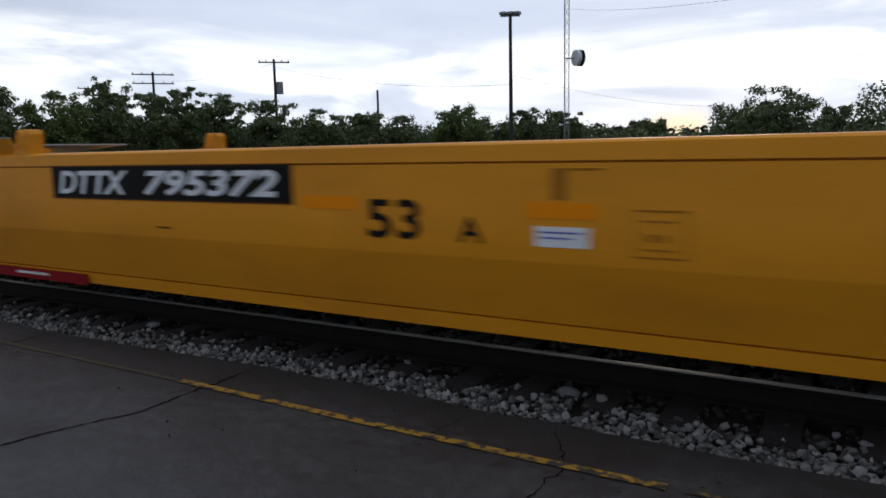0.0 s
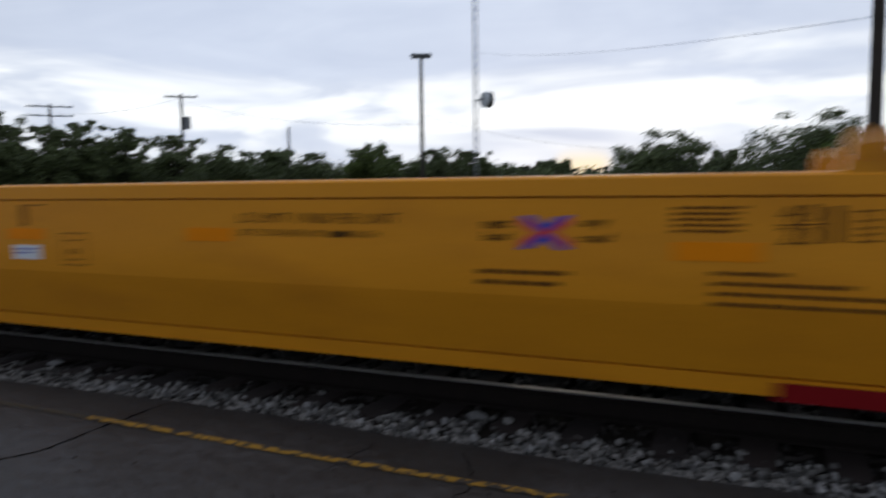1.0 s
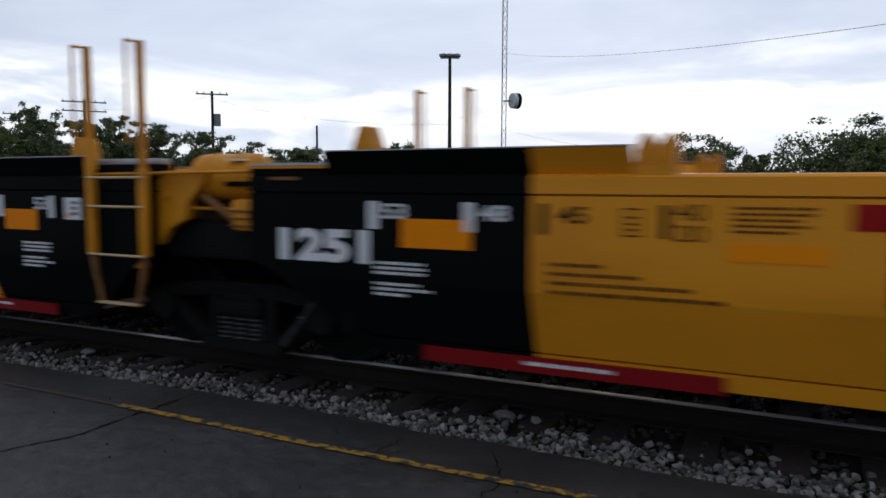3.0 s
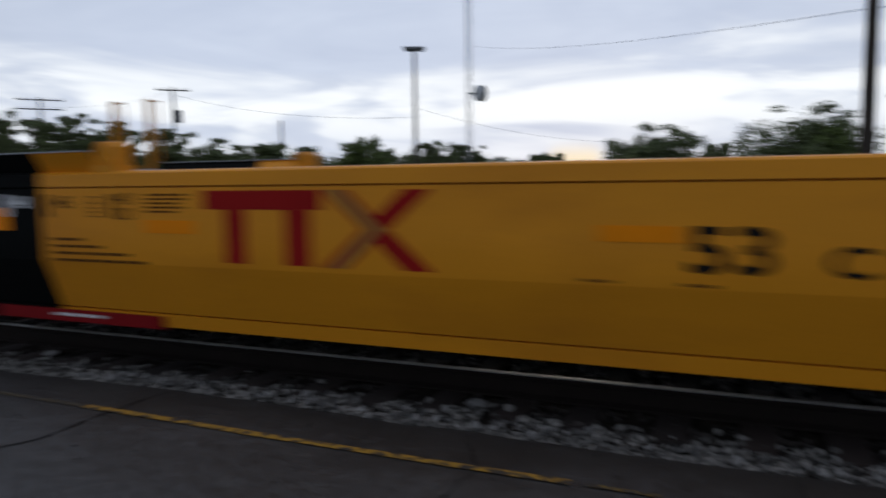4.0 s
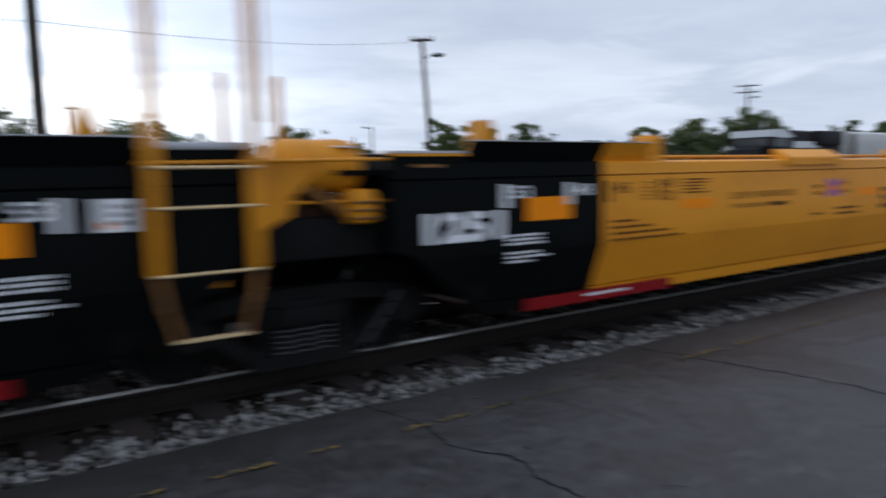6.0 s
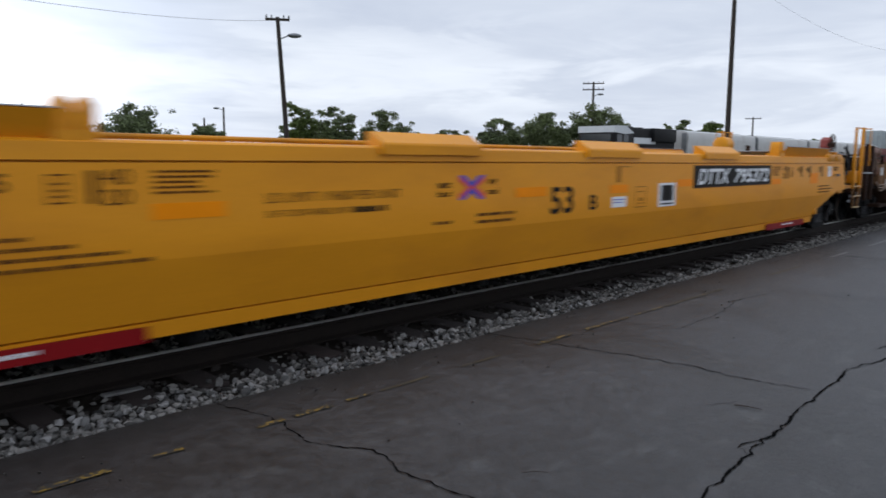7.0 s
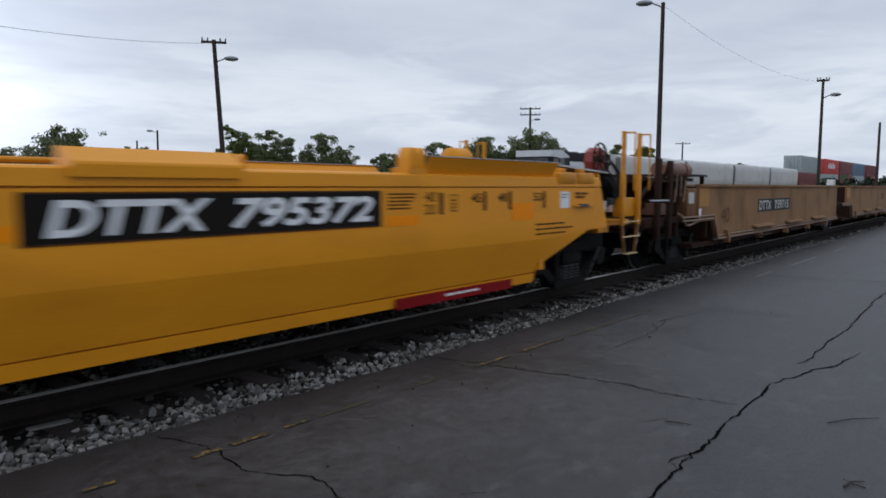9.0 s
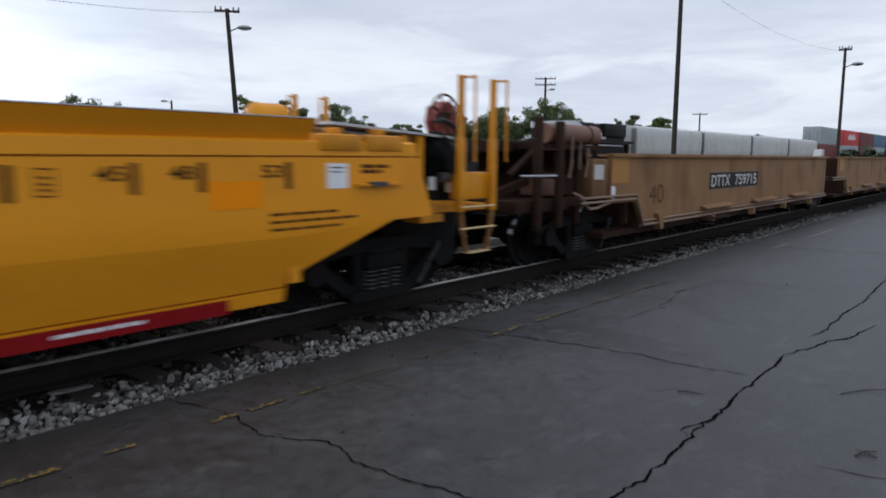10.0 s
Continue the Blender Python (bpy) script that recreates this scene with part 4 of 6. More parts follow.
    bm = ring(B(), (s * 10.82, -1.0, 2.09), "y", 0.24, 0.014, 32, 6)
    wheel = part("brake_wheel", bm, "rust", car, "spoked hand brake wheel")
    for k in range(8):
        q = k * math.pi / 4 + 0.3
        part("spoke", bar(B(), (s * 10.82, -1.0, 2.09), (s * 10.82 + 0.235 * math.cos(q), -1.0, 2.09 + 0.235 * math.sin(q)), 0.018, 0.012), "rust", wheel)
    part("hub", rod(B(), (s * 10.82, -1.05, 2.09), (s * 10.82, -0.9, 2.09), 0.05, 16), "rust", wheel)
    bm = B()
    prism(bm, [(s * 10.95 - 0.17, 2.05), (s * 10.95 - 0.12, 1.92), (s * 10.95 + 0.10, 1.90), (s * 10.95 + 0.16, 2.06), (s * 10.95 + 0.13, 2.21), (s * 10.95, 2.27), (s * 10.95 - 0.14, 2.20)], "y", -0.94, -0.74)
    part("brake_housing", bm, "wheel_red", car, "oxide red hand brake housing")
    part("brake_stand", box(B(), (s * 11.0 - 0.1, -0.85, 1.14), (s * 11.0 + 0.1, -0.6, 1.86)), "truck", car)
    coupler(car, s)


def make_unit_a():
    car = thing("well_car", "yellow container well wagon with one black end, rolling past", "railway wagon", "wagons of the moving train")
    well_body(car, "nose", "artic", (6.55, 6.25))
    nose_gear(car, -1)
    artic_gear(car)
    far_gear(car, 1)
    reporting_sign(car, -5.9, -2.72, 1.345, 1.665, (("DTTX", -5.79, -4.72), ("795372", -4.5, -2.87)))
    reflector(car, -2.62, -2.1, 1.32, 1.42)
    lettering("53", -2.01, 1.12, 0.285, "ink", car, width=0.46, bold=0.02)
    lettering("A", -1.25, 1.12, 0.175, "ink", car, width=0.19, bold=0.02)
    label_card(car, -0.68, -0.33, 1.12, 1.25, 2)
    reflector(car, -0.75, -0.27, 1.30, 1.40)
    stencil_corner(car, -0.57)
    framed_note(car, -0.06, 0.26, 1.08, 1.37, 30)
    scribble(-4.35, 1.12, 0.2, 1, "ink_thin", car, 0.02, 0.05, seed=11)
    reflector(car, 1.38, 1.84, 1.325, 1.43)
    lettering("LD LIMIT 119600 PER UNIT", 1.92, 1.475, 0.075, "ink", car, width=1.36)
    lettering("EACH", 2.93, 1.375, 0.05, "ink", car, width=0.19)
    lettering("20 FT CONTAINER LIMIT", 1.92, 1.375, 0.05, "ink", car, width=0.76)
    scribble(2.72, 1.425, 0.18, 1, "ink", car, 0.05, 0.05, seed=41)
    cross_emblem(car, 4.167, 4.498, 1.325, 1.54)
    for r in range(2):
        lettering(("next", "load")[r], 3.92, 1.455 - r * 0.08, 0.06, "ink", car, width=0.18, bold=0.02, shear=0.15)
    for r, w in enumerate(("any", "road")):
        lettering(w, 4.575 - 0.015 * r, 1.455 - r * 0.08, 0.06, "ink", car, width=(0.16, 0.19)[r], bold=0.02, shear=0.15)
    scribble(3.88, 1.19, 0.62, 2, "ink_thin", car, 0.032, 0.07, seed=50)
    right_group(car, True, 60, -0.12)
    return car


def make_unit_c():
    car = thing("well_car", "yellow middle well wagon with large crimson emblem and black ends", "railway wagon", "wagons of the moving train")
    well_body(car, "artic", "artic", (6.25, 6.1))
    artic_gear(car)
    far_gear(car, 1)
    far_gear(car, -1)
    left_group(car, 70)
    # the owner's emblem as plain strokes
    for x0, x1, z0, z1 in ((-5.08, -4.0, 1.475, 1.62), (-4.88, -4.68, 1.06, 1.4745), (-4.32, -4.10, 1.06, 1.4745)):
        part("emblem_stroke", box(B(), (x0, -1.553, z0), (x1, -1.55, z1)), "emblem", car, "large crimson stroke")
    for pts in ([(-3.98, 1.62), (-3.78, 1.62), (-3.12, 1.055), (-3.34, 1.055)], [(-3.34, 1.62), (-3.13, 1.62), (-3.80, 1.055), (-4.0, 1.055)]):
        part("emblem_stroke", prism(B(), pts, "y", -1.553 - 0.001 * (pts[0][0] > -3.5), -1.5505), "emblem", car, "large crimson stroke")
    for pts in ([(-3.95, 1.62), (-3.84, 1.62), (-3.50, 1.33), (-3.60, 1.33)], [(-3.60, 1.35), (-3.50, 1.35), (-3.84, 1.055), (-3.92, 1.055)]):
        part("emblem_stroke", prism(B(), pts, "y", -1.556 - 0.001 * (pts[0][0] > -3.7), -1.5545), "tan", car, "tan stroke across the emblem")
    reflector(car, -2.0, -1.5, 1.29, 1.39)
    lettering("53", -1.47, 1.11, 0.285, "ink", car, width=0.46, bold=0.02)
    lettering("C", -0.73, 1.11, 0.18, "ink", car, width=0.22, bold=0.02)
    scribble(-2.1, 1.055, 0.2, 1, "ink_thin", car, 0.02, 0.05, seed=12)
    scribble(-1.5, 1.05, 0.2, 1, "ink_thin", car, 0.02, 0.05, seed=13)
    stencil_corner(car, -0.12)
    reflector(car, -0.27, 0.22, 1.295, 1.40)
    label_card(car, -0.23, 0.15, 1.12, 1.245, 4)
    reflector(car, 1.55, 2.05, 1.295, 1.395)
    lettering("LD LIMIT 119600 PER UNIT", 2.11, 1.475, 0.075, "ink", car, width=1.4)
    lettering("20 FT CONTAINER LIMIT", 2.11, 1.37, 0.05, "ink", car, width=0.8)
    scribble(2.95, 1.42, 0.42, 1, "ink", car, 0.05, 0.05, seed=81)
    right_group(car, False, 90)
    return car


def make_unit_b():
    car = thing("well_car", "yellow well wagon with sloping outer end, hand brake and ladder", "railway wagon", "wagons of the moving train")
    well_body(car, "artic", "nose", (6.25, 6.0))
    nose_gear(car, 1)
    far_gear(car, -1)
    left_group(car, 100)
    for x in (-3.75, -0.6, 2.55):
        bm = prism(B(), [(-1.588, 1.72), (-1.592, 1.80), (-1.585, 1.818), (-1.43, 1.912), (-1.39, 1.91), (-1.39, 1.79), (-1.55, 1.785), (-1.563, 1.72)], "x", x, x + 1.26)
        part("chord_cap", bm, "yellow", car, "folded yellow cap over the top chord")
    part("far_rail", rod(B(), (-6.0, 1.45, 1.90), (6.0, 1.45, 1.90), 0.03), "yellow_part", car)
    for k in range(9):
        part("rail_post", box(B(), (-5.9 + k * 1.47, 1.43, 1.78), (-5.85 + k * 1.47, 1.47, 1.9)), "yellow_part", car)
    lettering("LD LIMIT 119600 PER UNIT", -4.85, 1.355, 0.075, "ink", car, width=1.33)
    lettering("20 FT CONTAINER LIMIT", -4.85, 1.25, 0.05, "ink", car, width=0.76)
    scribble(-4.05, 1.30, 0.38, 1, "ink", car, 0.05, 0.05, seed=111)
    cross_emblem(car, -2.77, -2.40, 1.305, 1.535)
    for r in range(2):
        lettering(("next", "load")[r], -3.06, 1.42 - r * 0.08, 0.06, "ink", car, width=0.18, bold=0.02, shear=0.15)
    for r, w in enumerate(("any", "road")):
        lettering(w, -2.34 - 0.02 * r, 1.43 - r * 0.085, 0.065, "ink", car, bold=0.02, shear=0.15)
    scribble(-2.5, 1.17, 0.62, 2, "ink_thin", car, 0.032, 0.07, seed=118)
    scribble(-3.1, 1.12, 0.25, 1, "ink_thin", car, 0.03, 0.07, seed=119)
    reflector(car, -1.9, -1.36, 1.30, 1.40)
    lettering("53", -1.29, 1.095, 0.30, "ink", car, width=0.45, bold=0.02)
    lettering("B", -0.5, 1.11, 0.175, "ink", car, width=0.17, bold=0.02)
    reflector(car, -0.05, 0.38, 1.29, 1.39)
    label_card(car, 0.0, 0.34, 1.115, 1.245, 5)
    stencil_corner(car, 0.1)
    framed_note(car, 0.58, 0.86, 1.09, 1.36, 130)
    card = plate(1.2, 1.69, 1.075, 1.39, "white", car, "tag_frame", "white framed dark identification tag")
    part("tag_face", box(B(), (1.27, -1.557, 1.15), (1.62, -1.5545, 1.36)), "spring", card)
    part("tag_face", box(B(), (1.32, -1.559, 1.16), (1.56, -1.5575, 1.36)), "ink", card)
    scribble(1.27, 1.12, 0.35, 1, "ink", card, 0.02, 0.05, y=-1.5545, seed=7, words=False)
    reflector(car, 1.74, 2.22, 1.33, 1.43)
    reporting_sign(car, 2.25, 5.33, 1.295, 1.625, (("DTTX", 2.40, 3.55), ("795372", 3.72, 5.22)))
    scribble(5.42, 1.60, 0.42, 5, "ink_thin", car, 0.018, 0.034, seed=140)
    reflector(car, 5.40, 5.86, 1.29, 1.385)
    for txt, z in (("40", 1.51), ("20", 1.385)):
        lettering(txt, 5.95, z, 0.10, "ink", car, width=0.17)
    plate(6.18, 6.24, 1.38, 1.60, "ink", car, "height_mark")
    stamp(car, 6.36)
    for t, x in (("45", 6.72), ("48", 7.22), ("53", 7.98)):
        lettering(t, x, 1.49, 0.10, "ink", car, width=0.19, bold=0.02)
        plate(x + 0.22, x + 0.28, 1.40, 1.61, "ink_thin", car, "height_mark")
    reflector(car, 7.52, 7.98, 1.265, 1.47)
    label_card(car, 8.63, 8.86, 1.39, 1.60, 9, "spring")
    for r, w in enumerate((0.7, 0.95, 0.75)):
        scribble(8.05, 1.215 - r * 0.06, w, 1, "ink_thin", car, 0.024, 0.05, seed=150 + r)
    scribble(9.02, 1.59, 0.36, 2, "ink_thin", car, 0.035, 0.045, seed=155)
    plate(8.95, 9.5, 1.40, 1.42, "yellow_part", car, "grab_bar", thick=0.05)
    plate(9.1, 9.3, 1.395, 1.435, "spring", car, "bar_tag", thick=0.06)
    return car


def bogie(label):
    """A three piece freight bogie; its wheelsets turn."""
    t = thing("bogie", label, "bogie", "bogies of the train")
    for side in (-1, 1):
        y = side * 0.99
        bm = B()
        prism(bm, [(-1.16, 0.70), (-0.8, 0.80), (-0.4, 0.85), (0.4, 0.85), (0.8, 0.80), (1.16, 0.70), (1.16, 0.62), (0.75, 0.68), (0.4, 0.72), (-0.4, 0.72), (-0.75, 0.68), (-1.16, 0.62)], "y", y - 0.09, y + 0.09)
        prism(bm, [(-0.42, 0.24), (0.42, 0.24), (0.46, 0.30), (0.42, 0.345), (-0.42, 0.345), (-0.46, 0.30)], "y", y - 0.12, y + 0.12)
        for e in (-1, 1):
            prism(bm, [(e * 0.40, 0.25), (e * 0.96, 0.66), (e * 0.80, 0.69), (e * 0.34, 0.36)], "y", y - 0.075, y + 0.075)
            box(bm, (min(e * 0.27, e * 0.37), y - 0.085, 0.34), (max(e * 0.27, e * 0.37), y + 0.085, 0.74), 0.01)
            box(bm, (min(e * 1.04, e * 1.16), y - 0.08, 0.50), (max(e * 1.04, e * 1.16), y + 0.08, 0.66), 0.015)
        fr = part("side_frame", bm, "truck", t)
        for dx in (-0.17, 0.0, 0.17):
            bm = B()
            for k in range(5):
                ring(bm, (dx, y + side * 0.07, 0.36 + k * 0.042), "z", 0.065, 0.012, 14, 5)
            part("coil_spring", bm, "spring", fr)
        part("bolster_end", box(B(), (-0.25, min(y - side * 0.1, y + side * 0.14), 0.56), (0.25, max(y - side * 0.1, y + side * 0.14), 0.70), 0.02), "truck", fr)
        bm = B()
        for k in range(4):
            bar(bm, (0.50 + 0.085 * k, y + side * 0.13, 0.34 + 0.105 * k), (0.575 + 0.085 * k, y + side * 0.13, 0.432 + 0.105 * k), 0.045, 0.03)
        part("brake_rod", bm, "spring", fr, "pale worn brake rod in short lengths")
        for dx in (-0.89, 0.89):
            part("bearing_cap", rod(B(), (dx, y - side * 0.05, 0.60), (dx, y + side * 0.14, 0.60), 0.13, 14), "truck", fr)
    part("bolster", box(B(), (-0.2, -1.1, 0.5), (0.2, 1.1, 0.76), 0.02), "truck", t)
    sets = []
    for dx in (-0.89, 0.89):
        ax = part("wheelset", rod(B(), (0, -1.0, 0), (0, 1.0, 0), 0.08, 12), "truck", t)
        ax.location = (dx, 0, RAIL + 0.42)
        for side in (-1, 1):
            bm = B()
            rod(bm, (0, side * 0.715, 0), (0, side * 0.775, 0), 0.42, 36)
            rod(bm, (0, side * 0.69, 0), (0, side * 0.72, 0), 0.445, 36)
            ring(bm, (0, side * 0.775, 0), "y", 0.365, 0.03, 28, 5)
            for k in range(6):
                rod(bm, (0.22 * math.cos(k * 1.047), side * 0.76, 0.22 * math.sin(k * 1.047)), (0.22 * math.cos(k * 1.047), side * 0.79, 0.22 * math.sin(k * 1.047)), 0.04, 8)
            part("wheel", bm, "truck", ax)
            part("tread", rod(B(), (0, side * 0.725, 0), (0, side * 0.77, 0), 0.423, 36), "tread", ax)
        sets.append((ax, dx))
    return t, sets


BROWN_PITCH = 14.4


def brown_car(first, numbered):
    car = thing("well_car", "weathered brown forty foot well wagon" + (" with end ladders and brake gear" if first else ""), "railway wagon", "wagons of the moving train")
    h, hr = 6.2, 6.5   # ends of the well
    for side in (-1, 1):
        pts = [(-h, 1.68), (hr, 1.68), (hr, 0.66), (-h + 1.10, 0.66), (-h + 0.80, 1.02), (-h, 1.02)]
        a, b = sorted((side * 1.5, side * 1.44))
        part("side_wall", prism(B(), pts, "y", a, b), "brown", car, "rust streaked brown side")
        bm = B()
        y0, y1 = sorted((side * 1.55, side * 1.42))
        box(bm, (-h, y0, 1.66), (hr, y1, 1.715), 0.008)
        part("top_chord", bm, "brown", car)
        bm = B()
        for z, y, r in ((0.715, 1.525, 0.018), (0.655, 1.545, 0.017)):
            d = 0.715 - z
            path = [(-h - 0.9, 1.12 - d), (-h + 0.78 - d * 0.5, 1.12 - d), (-h + 1.05 - d * 0.4, z), (hr, z)]
            for (xa, za), (xb, zb) in zip(path, path[1:]):
                rod(bm, (xa, side * y, za), (xb, side * y, zb), r, 10)
        part("pipe_rail", bm, "pipe", car, "brown pipes along the foot of the side")
        for k in range(5):
            x = -h + 1.55 + k * 2.35
            part("pipe_bracket", prism(B(), [(x + 0.05, 0.55), (x + 0.14, 0.55), (x + 0.14, 0.76), (x + 0.03, 0.85), (x - 0.07, 0.80)] if k == 0 else [(x, 0.52), (x + 0.12, 0.52), (x + 0.12, 0.63), (x, 0.63)], "y", side * 1.58, side * 1.47), "brown", car)
        for k in range(3):
            x = -2.75 + k * 2.87
            part("step_plate", prism(B(), [(side * 1.50, 0.785), (side * 1.63, 0.76), (side * 1.64, 0.785), (side * 1.50, 0.83)], "x", x, x + 1.5), "brown", car, "bent dusty step plate")
            part("step_plate", box(B(), (x + 0.1, min(side * 1.61, side * 1.47), 0.56), (x + 1.3, max(side * 1.61, side * 1.47), 0.60), 0.008), "rust", car)
        for k in range(11):
            x = -h + 0.6 + k * 1.13
            part("rib", box(B(), (x, min(side * 1.44, side * 1.36), 0.7), (x + 0.08, max(side * 1.44, side * 1.36), 1.66)), "rust", car)
    part("well_floor", box(B(), (-h, -1.4, 0.52), (h, 1.4, 0.6)), "rust", car)
    for sgn in (-1, 1):
        a, b = sorted((sgn * h, sgn * (h + 1.3)))
        part("end_deck", box(B(), (a, -1.35, 1.02), (b, 1.35, 1.14)), "rust", car)
        a, b = sorted((sgn * (h - 1.1), sgn * (h - 1.0)))
        part("bulkhead", box(B(), (a, -1.44, 0.6), (b, 1.44, 1.66)), "rust", car)
        if sgn > 0:
            part("guide_cone", prism(B(), [(sgn * (h - 0.35), 1.72), (sgn * h, 1.72), (sgn * (h - 0.02), 1.9), (sgn * (h - 0.22), 1.9)], "y", -1.5, -1.3), "hopper", car, "bleached bracket")
    plate(-h + 0.02, -h + 0.55, 1.3, 1.66, "faded", car, "reflector", "faded amber sheet", y=-1.5)
    if first:
        for x, y, z, m in ((-h - 1.82, -1.45, 2.13, "rust"), (-h - 1.32, -1.45, 2.10, "rust"), (-h - 0.62, -1.3, 2.0, "rust"), (-h - 1.8, 1.4, 2.12, "rust")):
            part("end_post", box(B(), (x - 0.06, y - 0.04, 0.78), (x + 0.06, y + 0.04, z), 0.01), m, car)
        for z in (1.45, 1.75):
            part("rung", rod(B(), (-h - 1.82, -1.47, z), (-h - 1.32, -1.47, z), 0.014), "rust", car)
        part("air_reservoir", rod(B(), (-h - 1.45, -1.28, 1.955), (-h - 0.14, -1.28, 1.955), 0.127, 20), "tank", car, "rusty red brown air tank")
        for x in (-h - 1.2, -h - 0.4):
            part("tank_strap", rod(B(), (x - 0.02, -1.28, 1.955), (x + 0.02, -1.28, 1.955), 0.133, 20), "rust", car)
        part("tank_shelf", box(B(), (-h - 1.5, -1.4, 1.76), (-h - 0.05, 1.3, 1.82)), "rust", car)
        part("end_plate", box(B(), (-h - 0.75, -1.25, 1.14), (-h - 0.66, 1.3, 1.76)), "rust", car)
        part("cross_beam", box(B(), (-h - 1.95, -0.9, 1.72), (-h - 1.0, 1.2, 1.86), 0.01), "rust", car)
        part("brace", bar(B(), (-h - 2.13, -1.25, 1.44), (-h - 1.5, -1.25, 1.80), 0.05, 0.05), "rust", car)
        part("brace", bar(B(), (-h - 0.6, -1.35, 1.78), (-h - 0.15, -1.35, 1.2), 0.06, 0.05), "rust", car)
        part("walkway", box(B(), (-h + 0.15, -1.2, 1.86), (-h + 1.3, 0.6, 1.90)), "loco", car, "dark grated walkway")
        for x in (-h + 0.2, -h + 1.2):
            part("walkway_post", box(B(), (x, -1.15, 1.2), (x + 0.06, -1.08, 1.86)), "rust", car)
        part("air_pipe", rod(B(), (-h - 2.25, -1.5, 1.44), (-h - 1.47, -1.5, 1.43), 0.014), "galv", car, "pale air pipe")
        for k in range(4):
            x = -h - 1.25 + 0.21 * k
            part("valve", rod(B(), (x, -1.43, 1.34 + 0.05 * (k % 2)), (x + 0.12, -1.40, 1.58 + 0.04 * (k % 3)), 0.02, 8), "tank" if k % 2 else "rust", car)
            part("valve_pipe", rod(B(), (x, -1.46, 1.5), (x + 0.02, -1.46, 2.02 - 0.08 * k), 0.012, 6), "pipe", car)
        part("valve_box", box(B(), (-h - 1.38, -1.3, 1.17), (-h - 1.02, -0.9, 1.38), 0.02), "tank", car)
        part("valve_box", box(B(), (-h - 0.98, -1.3, 1.16), (-h - 0.55, -0.8, 1.42), 0.03), "rust", car)
        # bent air pipe under the platform
        pts = [(-h - 1.05, 1.20), (-h - 0.85, 1.14), (-h - 0.66, 0.98), (-h - 0.45, 0.98), (-h - 0.05, 1.04)]
        bm = B()
        for (xa, za), (xb, zb) in zip(pts, pts[1:]):
            rod(bm, (xa, -1.52, za), (xb, -1.52, zb), 0.022, 8)
        part("train_pipe", bm, "pipe", car, "bent pale brown air pipe")
        # hose with pale bands between the wagons
        for k in range(6):
            a, b = k / 6, (k + 1) / 6
            q = [(-h - 1.6 - 0.30 * v - 0.10 * math.sin(v * 2.6), -1.15, 1.05 - 0.33 * v) for v in (a, b)]
            part("air_hose", rod(B(), q[0], q[1], 0.026, 8), "galv" if k % 2 else "rubber", car)
        part("side_box", box(B(), (-h - 0.46, -1.46, 1.10), (-h - 0.01, -1.2, 1.64), 0.02), "brown", car)
        part("paper_label", box(B(), (-h - 0.42, -1.465, 1.36), (-h - 0.16, -1.46, 1.56)), "hopper", car)
        part("paper_label", box(B(), (-h + 0.02, -1.507, 1.08), (-h + 0.12, -1.5, 1.26)), "white", car)
        for k in range(3):
            part("frame_beam", bar(B(), (-h - 2.1, -1.0 + k * 0.9, 1.2), (-h - 0.1, -1.0 + k * 0.9, 1.62), 0.09, 0.09), "rust", car)
        part("end_beam", box(B(), (-h - 2.2, -1.4, 0.98), (-h - 1.0, 1.4, 1.14), 0.02), "rust", car)
        bm = B()
        box(bm, (-h - 2.75, -0.09, 0.80), (-h - 2.2, 0.09, 0.98), 0.02)
        box(bm, (-h - 2.95, -0.17, 0.76), (-h - 2.7, 0.18, 1.04), 0.04)
        part("coupler", bm, "rust", car, "rusty knuckle coupler")
        bm = B()
        pts = [Vector((-h - 2.2, -0.5, 0.9)), Vector((-h - 2.35, -0.55, 0.55)), Vector((-h - 2.5, -0.5, 0.45)), Vector((-h - 2.75, -0.45, 0.6))]
        for p, q in zip(pts, pts[1:]):
            rod(bm, p, q, 0.03)
        part("hose", bm, "rubber", car)
        lettering("40", -4.93, 0.95, 0.30, "ink_thin", car, y=-1.505, width=0.54)
    if numbered:
        sign = plate(-2.36, 0.46, 1.09, 1.40, "ink", car, "number_panel", "black panel with worn white lettering", y=-1.5)
        lettering("DTTX", -2.27, 1.14, 0.21, "hopper", sign, y=-1.507, width=1.0, bold=0.02)
        lettering("759715", -0.98, 1.14, 0.21, "hopper", sign, y=-1.507, width=1.32, bold=0.02)
        bm = B()
        for a, b in (((-2.36, 1.392), (0.46, 1.40)), ((-2.36, 1.09), (0.46, 1.098))):
            box(bm, (a[0], -1.5065, a[1]), (b[0], -1.5045, b[1]))
        part("panel_border", bm, "pipe", sign)
    else:
        scribble(1.5, 1.4, 0.6, 3, "ink", car, 0.05, 0.09, y=-1.5, seed=160)
    return car


# ---- ground and track ----
def polar(az, dist, z=0.0):
    a = math.radians(az)
    return Vector((math.sin(a) * dist, math.cos(a) * dist, z))


def make_ground():
    bm = B()
    xs = [-1500, -400, -120, -60, -30, 0, 30, 60, 120, 400, 1500]
    ys = [-1500, -400, -100, -30, 0, 4, 5, 8, 9, 14, 24, 40, 70, 120, 400, 1500]
    grid = [[bm.verts.new((x, y, -0.14 - (0.03 if 9 <= y <= 120 else 0))) for x in xs] for y in ys]
    for a, b in zip(grid, grid[1:]):
        for k in range(len(xs) - 1):
            bm.faces.new((a[k], a[k + 1], b[k + 1], b[k]))
    solid("ground", bm, "dirt", "dark soil and rough grass of the rail yard", "ground", kind="structure")


